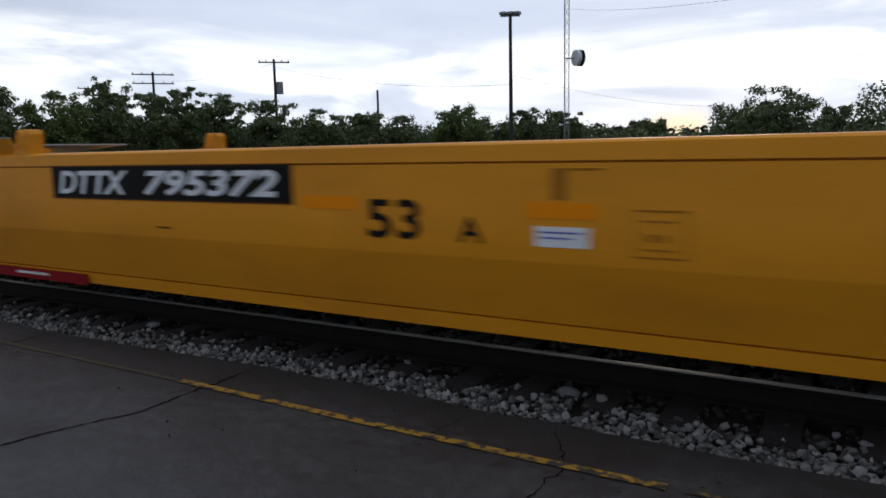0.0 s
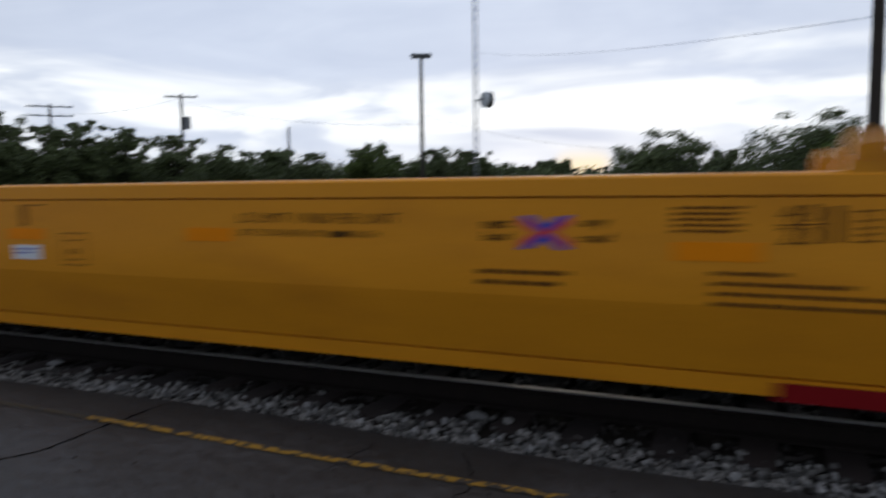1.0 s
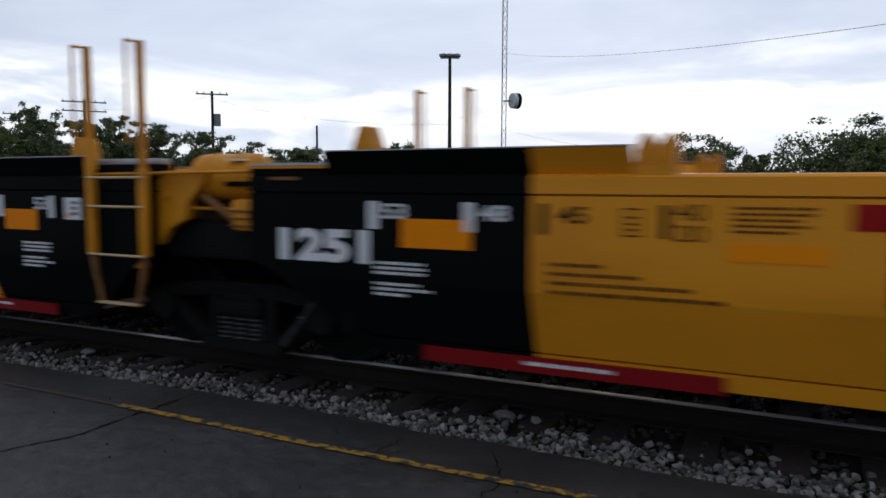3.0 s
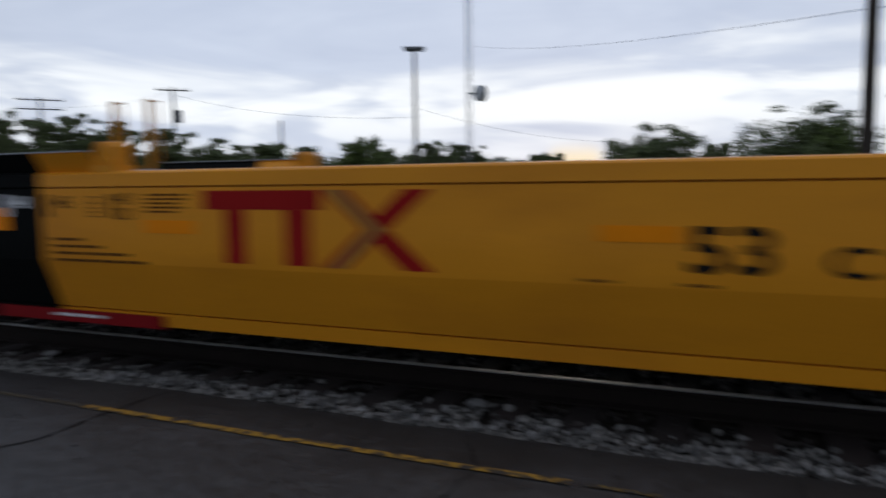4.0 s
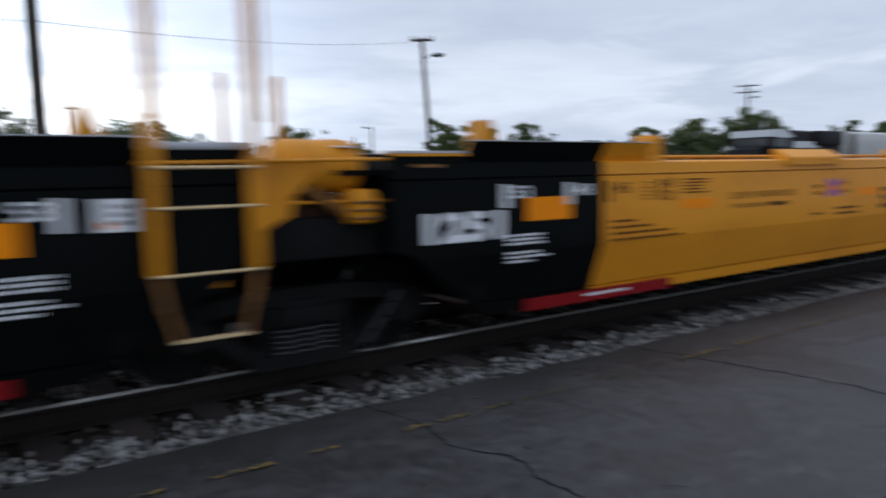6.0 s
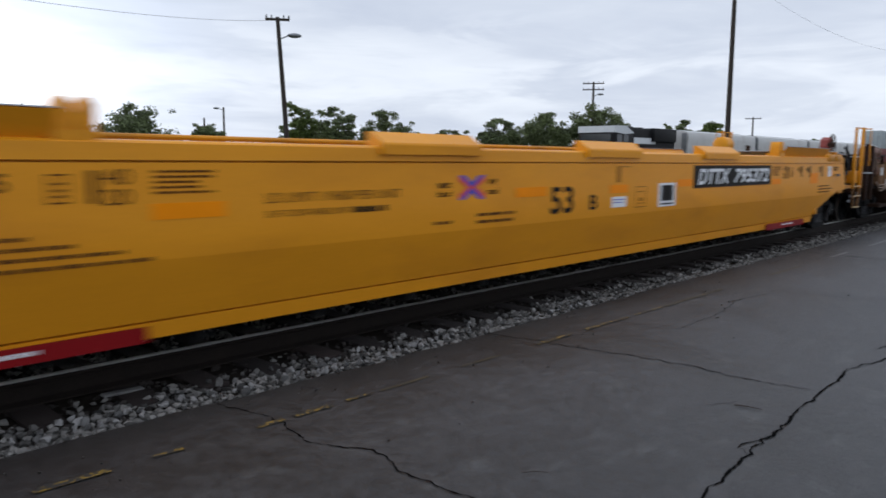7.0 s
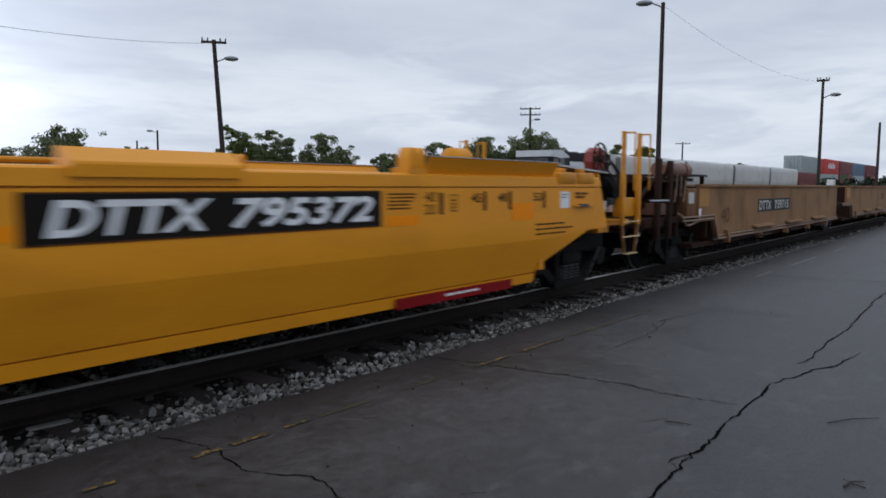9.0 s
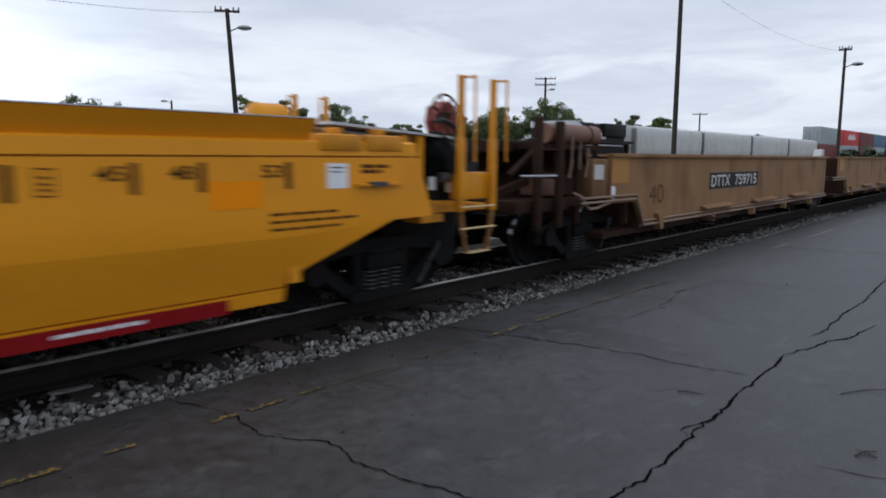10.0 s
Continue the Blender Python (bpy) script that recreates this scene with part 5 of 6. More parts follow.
def edge_y(x):
    """The ragged edge of the asphalt beside the ballast."""
    return 4.455 + 0.10 * noise.noise(Vector((x * 0.35, 3.3, 0))) + 0.05 * noise.noise(Vector((x * 1.9, 7.1, 0))) + 0.02 * noise.noise(Vector((x * 7, 1.1, 0)))


def make_pavement():
    bm = B()
    xs = [-140, -90, -60, -40] + [-30 + 0.25 * k for k in range(281)] + [50, 70, 100, 140, 200]
    lines = []
    for x in xs:
        e = edge_y(x)
        col = []
        for y, z in ((-60, 0), (-20, 0), (-4, 0), (1, 0), (3.0, 0.0), (e - 0.18, 0.0), (e - 0.03, -0.008), (e, -0.03), (e + 0.02, -0.13)):
            col.append(bm.verts.new((x, y, z + 0.012 * noise.noise(Vector((x * 0.4, y * 0.4, 0))) * (1 if abs(x) < 40 else 0))))
        lines.append(col)
    for a, b in zip(lines, lines[1:]):
        for k in range(len(a) - 1):
            bm.faces.new((a[k], b[k], b[k + 1], a[k + 1]))
    return solid("pavement", bm, "asphalt", "worn grey asphalt yard surface with dark patches", "pavement", kind="structure")


def strip(bm, pts, width, seed, z=0.005, rough=0.6, step=0.06):
    """A ragged ribbon along a line on the asphalt."""
    rnd = random.Random(seed)
    line = []
    for (xa, ya), (xb, yb) in zip(pts, pts[1:]):
        n = max(2, int(math.hypot(xb - xa, yb - ya) / step))
        for k in range(n):
            line.append(Vector((xa + (xb - xa) * k / n, ya + (yb - ya) * k / n, 0)))
    line.append(Vector((*pts[-1], 0)))
    prev = None
    for k, p in enumerate(line):
        d = (line[min(k + 1, len(line) - 1)] - line[max(k - 1, 0)]).normalized()
        n = Vector((-d.y, d.x, 0))
        j = n * rnd.uniform(-1, 1) * rough * step * (0.6 if 0 < k < len(line) - 1 else 0)
        w = width * rnd.uniform(0.9, 1.0)
        zz = z + 0.012 * noise.noise(Vector((p.x * 0.4, p.y * 0.4, 0)))
        cur = [bm.verts.new((*(p + j + n * w / 2)[:2], zz)), bm.verts.new((*(p + j - n * w / 2)[:2], zz))]
        if prev:
            bm.faces.new((prev[0], prev[1], cur[1], cur[0]))
        prev = cur
    return bm


def fissure(pts, width, seed, z=0.005):
    """A crack that wanders at several sizes and swells and thins along its way."""
    bm = B()
    line, run = [], 0.0
    for (xa, ya), (xb, yb) in zip(pts, pts[1:]):
        long = math.hypot(xb - xa, yb - ya)
        n = max(2, int(long / 0.022))
        u = Vector((-(yb - ya), xb - xa, 0)) / long
        for k in range(n):
            s = run + long * k / n
            off = 0.035 * noise.noise(Vector((s * 2.3, seed * 3.7, 0))) + 0.034 * noise.noise(Vector((s * 7, seed * 1.9, 4))) + 0.022 * noise.noise(Vector((s * 19, seed, 9)))
            w = width * max(0.12, 0.62 + 0.75 * noise.noise(Vector((s * 3.1, seed, 2))) + 0.7 * noise.noise(Vector((s * 17, seed, 6))))
            line.append((Vector((xa + (xb - xa) * k / n, ya + (yb - ya) * k / n, 0)) + u * off, u, w))
        run += long
    prev = None
    for k, (p, u, w) in enumerate(line):
        w *= min(1, 0.15 + k / 12, 0.15 + (len(line) - k) / 12)
        zz = z + 0.012 * noise.noise(Vector((p.x * 0.4, p.y * 0.4, 0)))
        cur = [bm.verts.new((*(p + u * w / 2)[:2], zz)), bm.verts.new((*(p - u * w / 2)[:2], zz))]
        if prev:
            bm.faces.new((prev[0], prev[1], cur[1], cur[0]))
        prev = cur
    return bm


def make_cracks(pavement):
    cracks = [
        ([(1.6, 1.2), (3.21, 1.42), (3.8, 1.40), (4.2, 1.43), (4.63, 1.43), (5.12, 1.45), (5.79, 1.47), (6.52, 1.48), (7.33, 1.32), (7.53, 1.20), (8.4, 1.1)], 0.025),
        ([(4.2, 1.43), (4.29, 1.52), (4.40, 1.49), (4.63, 1.43)], 0.016),
        ([(7.43, 1.47), (8.08, 1.46), (9.79, 1.44), (11.65, 1.5), (14, 1.52), (18, 1.5), (24, 1.6)], 0.024),
        ([(5.40, 4.45), (5.53, 3.91), (5.58, 3.38), (5.68, 2.93), (5.71, 2.43), (5.68, 1.99), (5.76, 1.50)], 0.019),
        ([(2.54, 4.45), (2.54, 4.3), (2.63, 4.0), (2.66, 3.77), (2.56, 3.43), (2.61, 3.25), (2.72, 3.07), (2.73, 2.91), (2.69, 2.7), (2.7, 2.31), (2.8, 1.4)], 0.017),
        ([(6.8, 3.13), (7.69, 3.14), (9.0, 3.27), (9.92, 3.21), (10.0, 2.5), (10.18, 1.85), (10.2, 1.5)], 0.009),
        ([(-4.4, 4.40), (-4.41, 3.8), (-4.42, 3.24), (-4.6, 2.85), (-4.75, 2.2), (-4.7, 1.0)], 0.024),
        ([(-2.4, 4.30), (-2.43, 3.82), (-2.5, 3.6)], 0.008),
        ([(-1.78, 4.35), (-1.6, 4.0), (-1.51, 3.78), (-1.56, 3.3), (-1.5, 2.9)], 0.013),
        ([(14.6, 4.2), (14.5, 2.6), (14.9, 1.5)], 0.03),
        ([(3.1, 4.45), (3.2, 4.15), (3.05, 4.0)], 0.008),
        ([(0.2, 4.3), (0.25, 3.6), (0.15, 2.7)], 0.010),
        ([(-7.2, 4.3), (-7.1, 3.0), (-7.3, 1.5)], 0.02),
        ([(4.3, 0.76), (4.33, 0.42), (4.5, -0.3)], 0.010),
        ([(4.86, 1.98), (4.97, 1.86), (5.12, 1.80)], 0.012),
    ]
    for n, (pts, w) in enumerate(cracks):
        part("crack", fissure(pts, w, 20 + n), "crack", pavement, "ragged dark crack")
    y = 3.83
    line = [(-4.7, -0.98, 0.062, "line"), (-0.88, -0.5, 0.035, "line_worn"), (-0.1, 0.15, 0.025, "line_worn"), (0.4, 0.95, 0.04, "line_worn"), (1.2, 1.58, 0.05, "line_worn"),
            (1.82, 2.0, 0.035, "line_worn"), (2.48, 2.68, 0.05, "line_worn"), (2.76, 3.06, 0.055, "line_worn"), (3.2, 3.42, 0.03, "line_worn"), (3.5, 4.0, 0.03, "line_faint"), (4.4, 4.9, 0.03, "line_faint"),
            (5.4, 5.97, 0.045, "line_worn"), (6.22, 7.05, 0.045, "line_worn"), (7.2, 7.85, 0.03, "line_worn"),
            (-9.5, -4.72, 0.045, "line_faint"), (7.9, 9.5, 0.045, "line_faint"),
            (11.2, 12.6, 0.05, "line_faint"), (14.2, 15.2, 0.05, "pale_dash"), (16.7, 19.0, 0.05, "pale_dash"), (21, 22.4, 0.05, "pale_dash")]
    for n, (a, b, w, m) in enumerate(line):
        z = 0.009 if m in ("line", "line_worn") else 0.0065
        part("painted_line", strip(B(), [(a, y - 0.009 * a), (b, y - 0.009 * b)], w * 1.15, 60 + n, z=z, rough=0.03, step=0.22), m, pavement, "worn yellow painted line" if m != "pale_dash" else "short pale painted dash")


def stone_mesh(seed):
    rnd = random.Random(seed)
    bm = B()
    bmesh.ops.create_icosphere(bm, subdivisions=1, radius=1.0)
    for v in bm.verts:
        v.co *= rnd.uniform(0.45, 1.3)
    me = bpy.data.meshes.new("stone")
    bm.to_mesh(me)
    bm.free()
    return me


def many_stones(name, count, area, size, mat, label, seed, z=0.0, parent=None):
    """Loose stones joined into one mesh. area: a function of a random source that gives x, y, z."""
    rnd = np.random.RandomState(seed)
    prnd = random.Random(seed)
    kinds = []
    for s in range(8):
        me = stone_mesh(seed * 31 + s)
        kinds.append((np.array([v.co[:] for v in me.vertices]), [tuple(p.vertices) for p in me.polygons]))
        bpy.data.meshes.remove(me)
    verts, faces, base = [], [], 0
    for k in range(count):
        v, f = kinds[k % 8]
        x, y, zz = area(prnd)
        s = size * prnd.uniform(0.55, 1.35)
        e = Euler((prnd.uniform(0, 6.3), prnd.uniform(0, 6.3), prnd.uniform(0, 6.3))).to_matrix()
        r = v @ np.array(e).T * np.array([s, s * prnd.uniform(0.7, 1.1), s * prnd.uniform(0.6, 0.95)]) + (x, y, zz)
        verts.append(r)
        faces += [tuple(i + base for i in q) for q in f]
        base += len(v)
    me = bpy.data.meshes.new(name)
    me.from_pydata(np.concatenate(verts).tolist(), [], faces)
    me.materials.append(M[mat])
    ob = new(name, me)
    return tagged(ob, label, "ballast", kind="stuff")


TIE = 0.55   # from sleeper to sleeper


def make_track():
    # bed of fines and stones
    bm = B()
    xs = [-160, -90, -50] + [-30 + 0.5 * k for k in range(141)] + [60, 100, 160, 240]
    rows = []
    for x in xs:
        rows.append([bm.verts.new((x, y, z + 0.02 * noise.noise(Vector((x * 1.3, y * 1.7, 2.0))))) for y, z in
                     ((4.36, -0.10), (4.5, -0.045), (4.8, -0.035), (5.1, -0.03), (5.6, -0.04), (6.5, -0.04), (7.0, -0.03), (7.5, -0.03), (8.2, -0.05), (9.2, -0.16))])
    for a, b in zip(rows, rows[1:]):
        for k in range(len(a) - 1):
            bm.faces.new((a[k], b[k], b[k + 1], a[k + 1]))
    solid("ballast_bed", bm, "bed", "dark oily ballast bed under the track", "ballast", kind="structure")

    def pale(r):
        x = r.uniform(-14, 26)
        return x, edge_y(x) + abs(r.gauss(0, (0.10 if x < 9 else 0.06) + (0.17 if x < 9 else 0.08) * max(0.0, 0.35 + 1.3 * noise.noise(Vector((x * 1.3, 5, 0)))))), r.uniform(-0.045, -0.012)

    def pale_far(r):
        x = r.choice((r.uniform(26, 80), r.uniform(-50, -14)))
        return x, edge_y(x) - 0.02 + abs(r.gauss(0, 0.12)), r.uniform(-0.03, 0.01)

    def grimy(r):
        return r.uniform(-14, 26), r.uniform(4.6, 5.25), r.uniform(-0.045, -0.015)

    def between(r):
        return r.uniform(-14, 28), r.uniform(5.38, 7.6), r.uniform(-0.045, -0.015)

    def cribs(r):
        x = round(r.uniform(-14, 24) / TIE) * TIE + TIE / 2 + r.gauss(0, 0.075)
        return x, r.uniform(5.42, 6.9), r.uniform(-0.03, 0.0)

    def shoulder(r):
        x = round(r.uniform(-14, 24) / TIE) * TIE + TIE / 2 + r.gauss(0, 0.1)
        return x, edge_y(x) + 0.15 + abs(r.gauss(0, 0.16)), r.uniform(-0.015, 0.015)

    many_stones("ballast_stones", 10500, pale, 0.027, "stone", "pale crushed limestone along the asphalt edge", 5)
    many_stones("ballast_stones", 1100, pale_far, 0.045, "stone", "pale crushed limestone along the asphalt edge", 6)
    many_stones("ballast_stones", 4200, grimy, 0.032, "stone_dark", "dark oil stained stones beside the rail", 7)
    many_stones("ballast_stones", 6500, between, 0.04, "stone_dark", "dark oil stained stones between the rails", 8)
    # crib stones carry extra brightness in their colour, as the wagons shade them
    many_stones("ballast_stones", 9000, cribs, 0.026, "stone_brightened", "pale crushed stone between the sleepers", 18)
    many_stones("ballast_stones", 2200, shoulder, 0.03, "stone", "pale crushed limestone heaped between the sleeper ends", 19)

    def litter(r):
        x = r.uniform(-7, 16)
        return x, edge_y(x) - 0.06 - abs(r.gauss(0, 0.7)), 0.008

    many_stones("pebbles", 170, litter, 0.008, "stone_dark", "small loose pebbles scattered on the asphalt", 11)
    # rails
    for y in (5.30, 6.80):
        t = thing("rail", "rusted steel rail with a polished running surface on wooden sleepers", "rail", "rails", at=(0, y, 0))
        prof = [(-0.07, 0.0), (0.07, 0.0), (0.07, 0.015), (0.012, 0.035), (0.009, 0.13), (0.036, 0.145), (0.036, 0.176), (-0.030, 0.174), (-0.036, 0.166), (-0.036, 0.145), (-0.009, 0.13), (-0.012, 0.035), (-0.07, 0.015)]
        part("rail_web", prism(B(), prof, "x", -160, 240), "railweb", t)
        part("running_surface", prism(B(), [(-0.0315, 0.1745), (0.034, 0.1762), (0.030, 0.181), (-0.022, 0.181), (-0.031, 0.175)], "x", -160, 240), "railtop", t)
    # sleepers
    rnd = random.Random(4)
    data = None
    for k in range(170):
        x = TIE * (k - 42) - 0.02
        if data is None:
            bm = box(B(), (-0.115, -1.28, -0.16), (0.115, 1.28, 0.0), 0.012)
            data = mesh_of("sleeper", bm, "tie")
        ob = tagged(new("sleeper", data), "dark creosoted wooden sleeper bedded in ballast", "sleeper", "sleepers")
        ob.location = (x + rnd.uniform(-0.04, 0.04), TRACK + rnd.uniform(-0.05, 0.05), -0.001)
        ob.rotation_euler = (0, 0, rnd.uniform(-0.025, 0.025))
    # larger loose pieces that stand out
    white = B()
    bmesh.ops.create_icosphere(white, subdivisions=2, radius=1.0)
    r2 = random.Random(12)
    for v in white.verts:
        v.co = Vector((v.co.x * 0.085, v.co.y * 0.06, v.co.z * 0.045)) * r2.uniform(0.85, 1.12)
    me = mesh_of("rock", white, "stone_piece")
    for x, y, s, a in ((-1.95, 4.98, 1.0, 0.2), (-6.5, 5.0, 0.8, 1.0), (-3.3, 4.75, 0.75, 2.0), (3.6, 4.62, 0.7, 0.4), (0.9, 4.7, 0.8, 1.4)):
        ob = tagged(new("rock", me), "pale lump of limestone lying on the ballast", "rock", "loose rocks")
        ob.matrix_world = pose(x, y, 0.005, 0, 0, math.degrees(a)) @ Matrix.Diagonal((s, s, s, 1))
    bm = box(B(), (-0.15, -0.03, 0.0), (0.15, 0.03, 0.018), 0.005)
    sl = solid("wood_sliver", bm, "stone_piece", "pale flat scrap of wood lying beside the rail", "debris")
    sl.matrix_world = pose(2.18, 5.08, 0.0, 4, 3, 4)
    # twigs and scraps on the asphalt
    for (xa, ya), (xb, yb), r, bend in (((5.00, 1.81), (5.04, 1.64), 0.008, 0.01), ((5.71, 0.90), (6.07, 0.63), 0.007, 0.02), ((4.55, 0.60), (4.70, 0.52), 0.010, 0.02),
                                        ((4.60, 0.50), (4.66, 0.62), 0.007, -0.02), ((8.65, 3.33), (8.92, 3.27), 0.008, 0.01), ((3.1, 2.2), (3.2, 2.1), 0.005, 0.01)):
        bm = B()
        m = ((xa + xb) / 2 + bend, (ya + yb) / 2 + bend, 0.011)
        r *= 0.6
        rod(bm, (xa, ya, 0.010), m, r, 6, r * 0.9)
        rod(bm, m, (xb, yb, 0.010), r * 0.9, 6, r * 0.5)
        solid("twig", bm, "bark", "thin dark broken twig lying on the asphalt", "twig", "twigs")
    piece = stone_mesh(91)
    piece.materials.append(M["stone_piece"])
    rnd = random.Random(77)
    bed = bpy.data.objects["ballast_bed"]
    for k in range(280):
        x = rnd.uniform(-5.5, 7.5)
        ob = new("stone", piece)
        ob.parent = bed
        s = rnd.uniform(0.018, 0.04)
        ob.matrix_world = Matrix.Translation((x, edge_y(x) + 0.02 + abs(rnd.gauss(0, 0.14)), 0.012)) @ Euler((rnd.uniform(0, 6), rnd.uniform(0, 6), rnd.uniform(0, 6))).to_matrix().to_4x4() @ Matrix.Diagonal((s, s * 0.85, s * 0.75, 1))


# ---- the distance ----
def leaf_cloud(blobs, count, size, rnd, loose=0.45):
    """Small leaf clumps round the given centres: bent quads, thick inside and thinning outwards. Gives corners and faces."""
    r = np.random.RandomState(rnd.randrange(10 ** 6))
    b = np.array(blobs)
    w = b[:, 3] ** 2.1
    c = b[r.choice(len(b), count, p=w / w.sum())]
    d = r.normal(size=(count, 3))
    d /= np.linalg.norm(d, axis=1)[:, None]
    far = np.where(r.rand(count) < 0.8, r.rand(count) ** 0.5, 0.85 + loose * r.rand(count) ** 1.5)
    d *= (far * c[:, 3])[:, None]
    d[:, 2] *= c[:, 4]
    q = r.normal(size=(count, 3))
    q /= np.linalg.norm(q, axis=1)[:, None]
    p = np.cross(q, r.normal(size=(count, 3)))
    p /= np.linalg.norm(p, axis=1)[:, None]
    s = (size * r.uniform(0.45, 1.35, count))[:, None]
    mid = c[:, :3] + d
    corners = np.stack([mid - q * s * 0.7, mid + p * s * 0.42, mid + q * s * 0.75 + p * s * 0.1, mid - p * s * 0.38], axis=1).reshape(-1, 3)
    return corners


def leaf_mesh(name, corners, mat):
    me = bpy.data.meshes.new(name)
    n = len(corners)
    me.vertices.add(n)
    me.vertices.foreach_set("co", corners.astype(np.float32).ravel())
    me.loops.add(n)
    me.loops.foreach_set("vertex_index", np.arange(n, dtype=np.int32))
    me.polygons.add(n // 4)
    me.polygons.foreach_set("loop_start", np.arange(0, n, 4, dtype=np.int32))
    me.update(calc_edges=True)
    me.validate()
    me.materials.append(M[mat])
    return me


def tree(az, dist, top, half, label, seed, leaf="leaf", low=0.25, leaves=24000, z_base=-0.17):
    """top: slope of the crown's top over the eye; half: half the crown's width in degrees."""
    rnd = random.Random(seed)
    h = 1.7 + top * dist
    w = math.tan(math.radians(half)) * dist * 1.2
    t = thing("tree", label, "tree", "trees behind the yard", at=polar(az, dist, z_base))
    h -= z_base
    bm = B()
    rod(bm, (0, 0, -0.2), (0.1, 0, h * 0.5), 0.02 * h + 0.05, 9, 0.012 * h)
    rod(bm, (0.1, 0, h * 0.48), (-0.1, 0.1, h * 0.86), 0.012 * h, 7, 0.03)
    blobs = []
    # limbs fork into boughs; each bough ends in a few tufts of its own
    lobes = [(rnd.uniform(-0.8, 0.8), rnd.uniform(0.72, 1.0)) for k in range(5)]
    for k in range(26):
        a = rnd.uniform(0, 6.3)
        rr = w * rnd.uniform(0.15, 0.88)
        x, y = rr * math.cos(a), rr * math.sin(a) * 0.8
        rim = max(tall - 0.95 * (x / w - at) ** 2 for at, tall in lobes)
        zz = h * max(low, rim) * rnd.uniform(0.5, 0.93)
        p = Vector((x, y, zz))
        rod(bm, (0.05, 0, h * rnd.uniform(0.22, 0.5)), p, 0.006 * h, 5, 0.015)
        for n in range(5):
            g = w * rnd.uniform(0.07, 0.19)
            o = p + Vector((rnd.gauss(0, 0.13) * w, rnd.gauss(0, 0.13) * w, rnd.gauss(0, 0.07) * h))
            o.z = min(o.z, h - g * 0.5)
            blobs.append((*o, g, rnd.uniform(0.5, 0.85)))
    for k in range(22):
        a = rnd.uniform(0, 6.3)
        q = rnd.uniform(0.2, 0.9)
        blobs.append((w * q * math.cos(a), w * 0.6 * q * math.sin(a), h * rnd.uniform(low, 0.6), w * 0.33, 0.8))
    for k in range(4):
        blobs.append((w * rnd.uniform(-0.35, 0.35), 0, h * rnd.uniform(0.86, 0.95), w * rnd.uniform(0.1, 0.2), 0.45))
    part("trunk", bm, "bark", t)
    ob = new("crown", leaf_mesh("crown", leaf_cloud(blobs, leaves, 0.0022 * dist * (1 + 0.14 * max(0.0, half - 2)), rnd), leaf))
    ob.parent = t
    tagged(ob, "loose leafy crown with gaps")
    return t


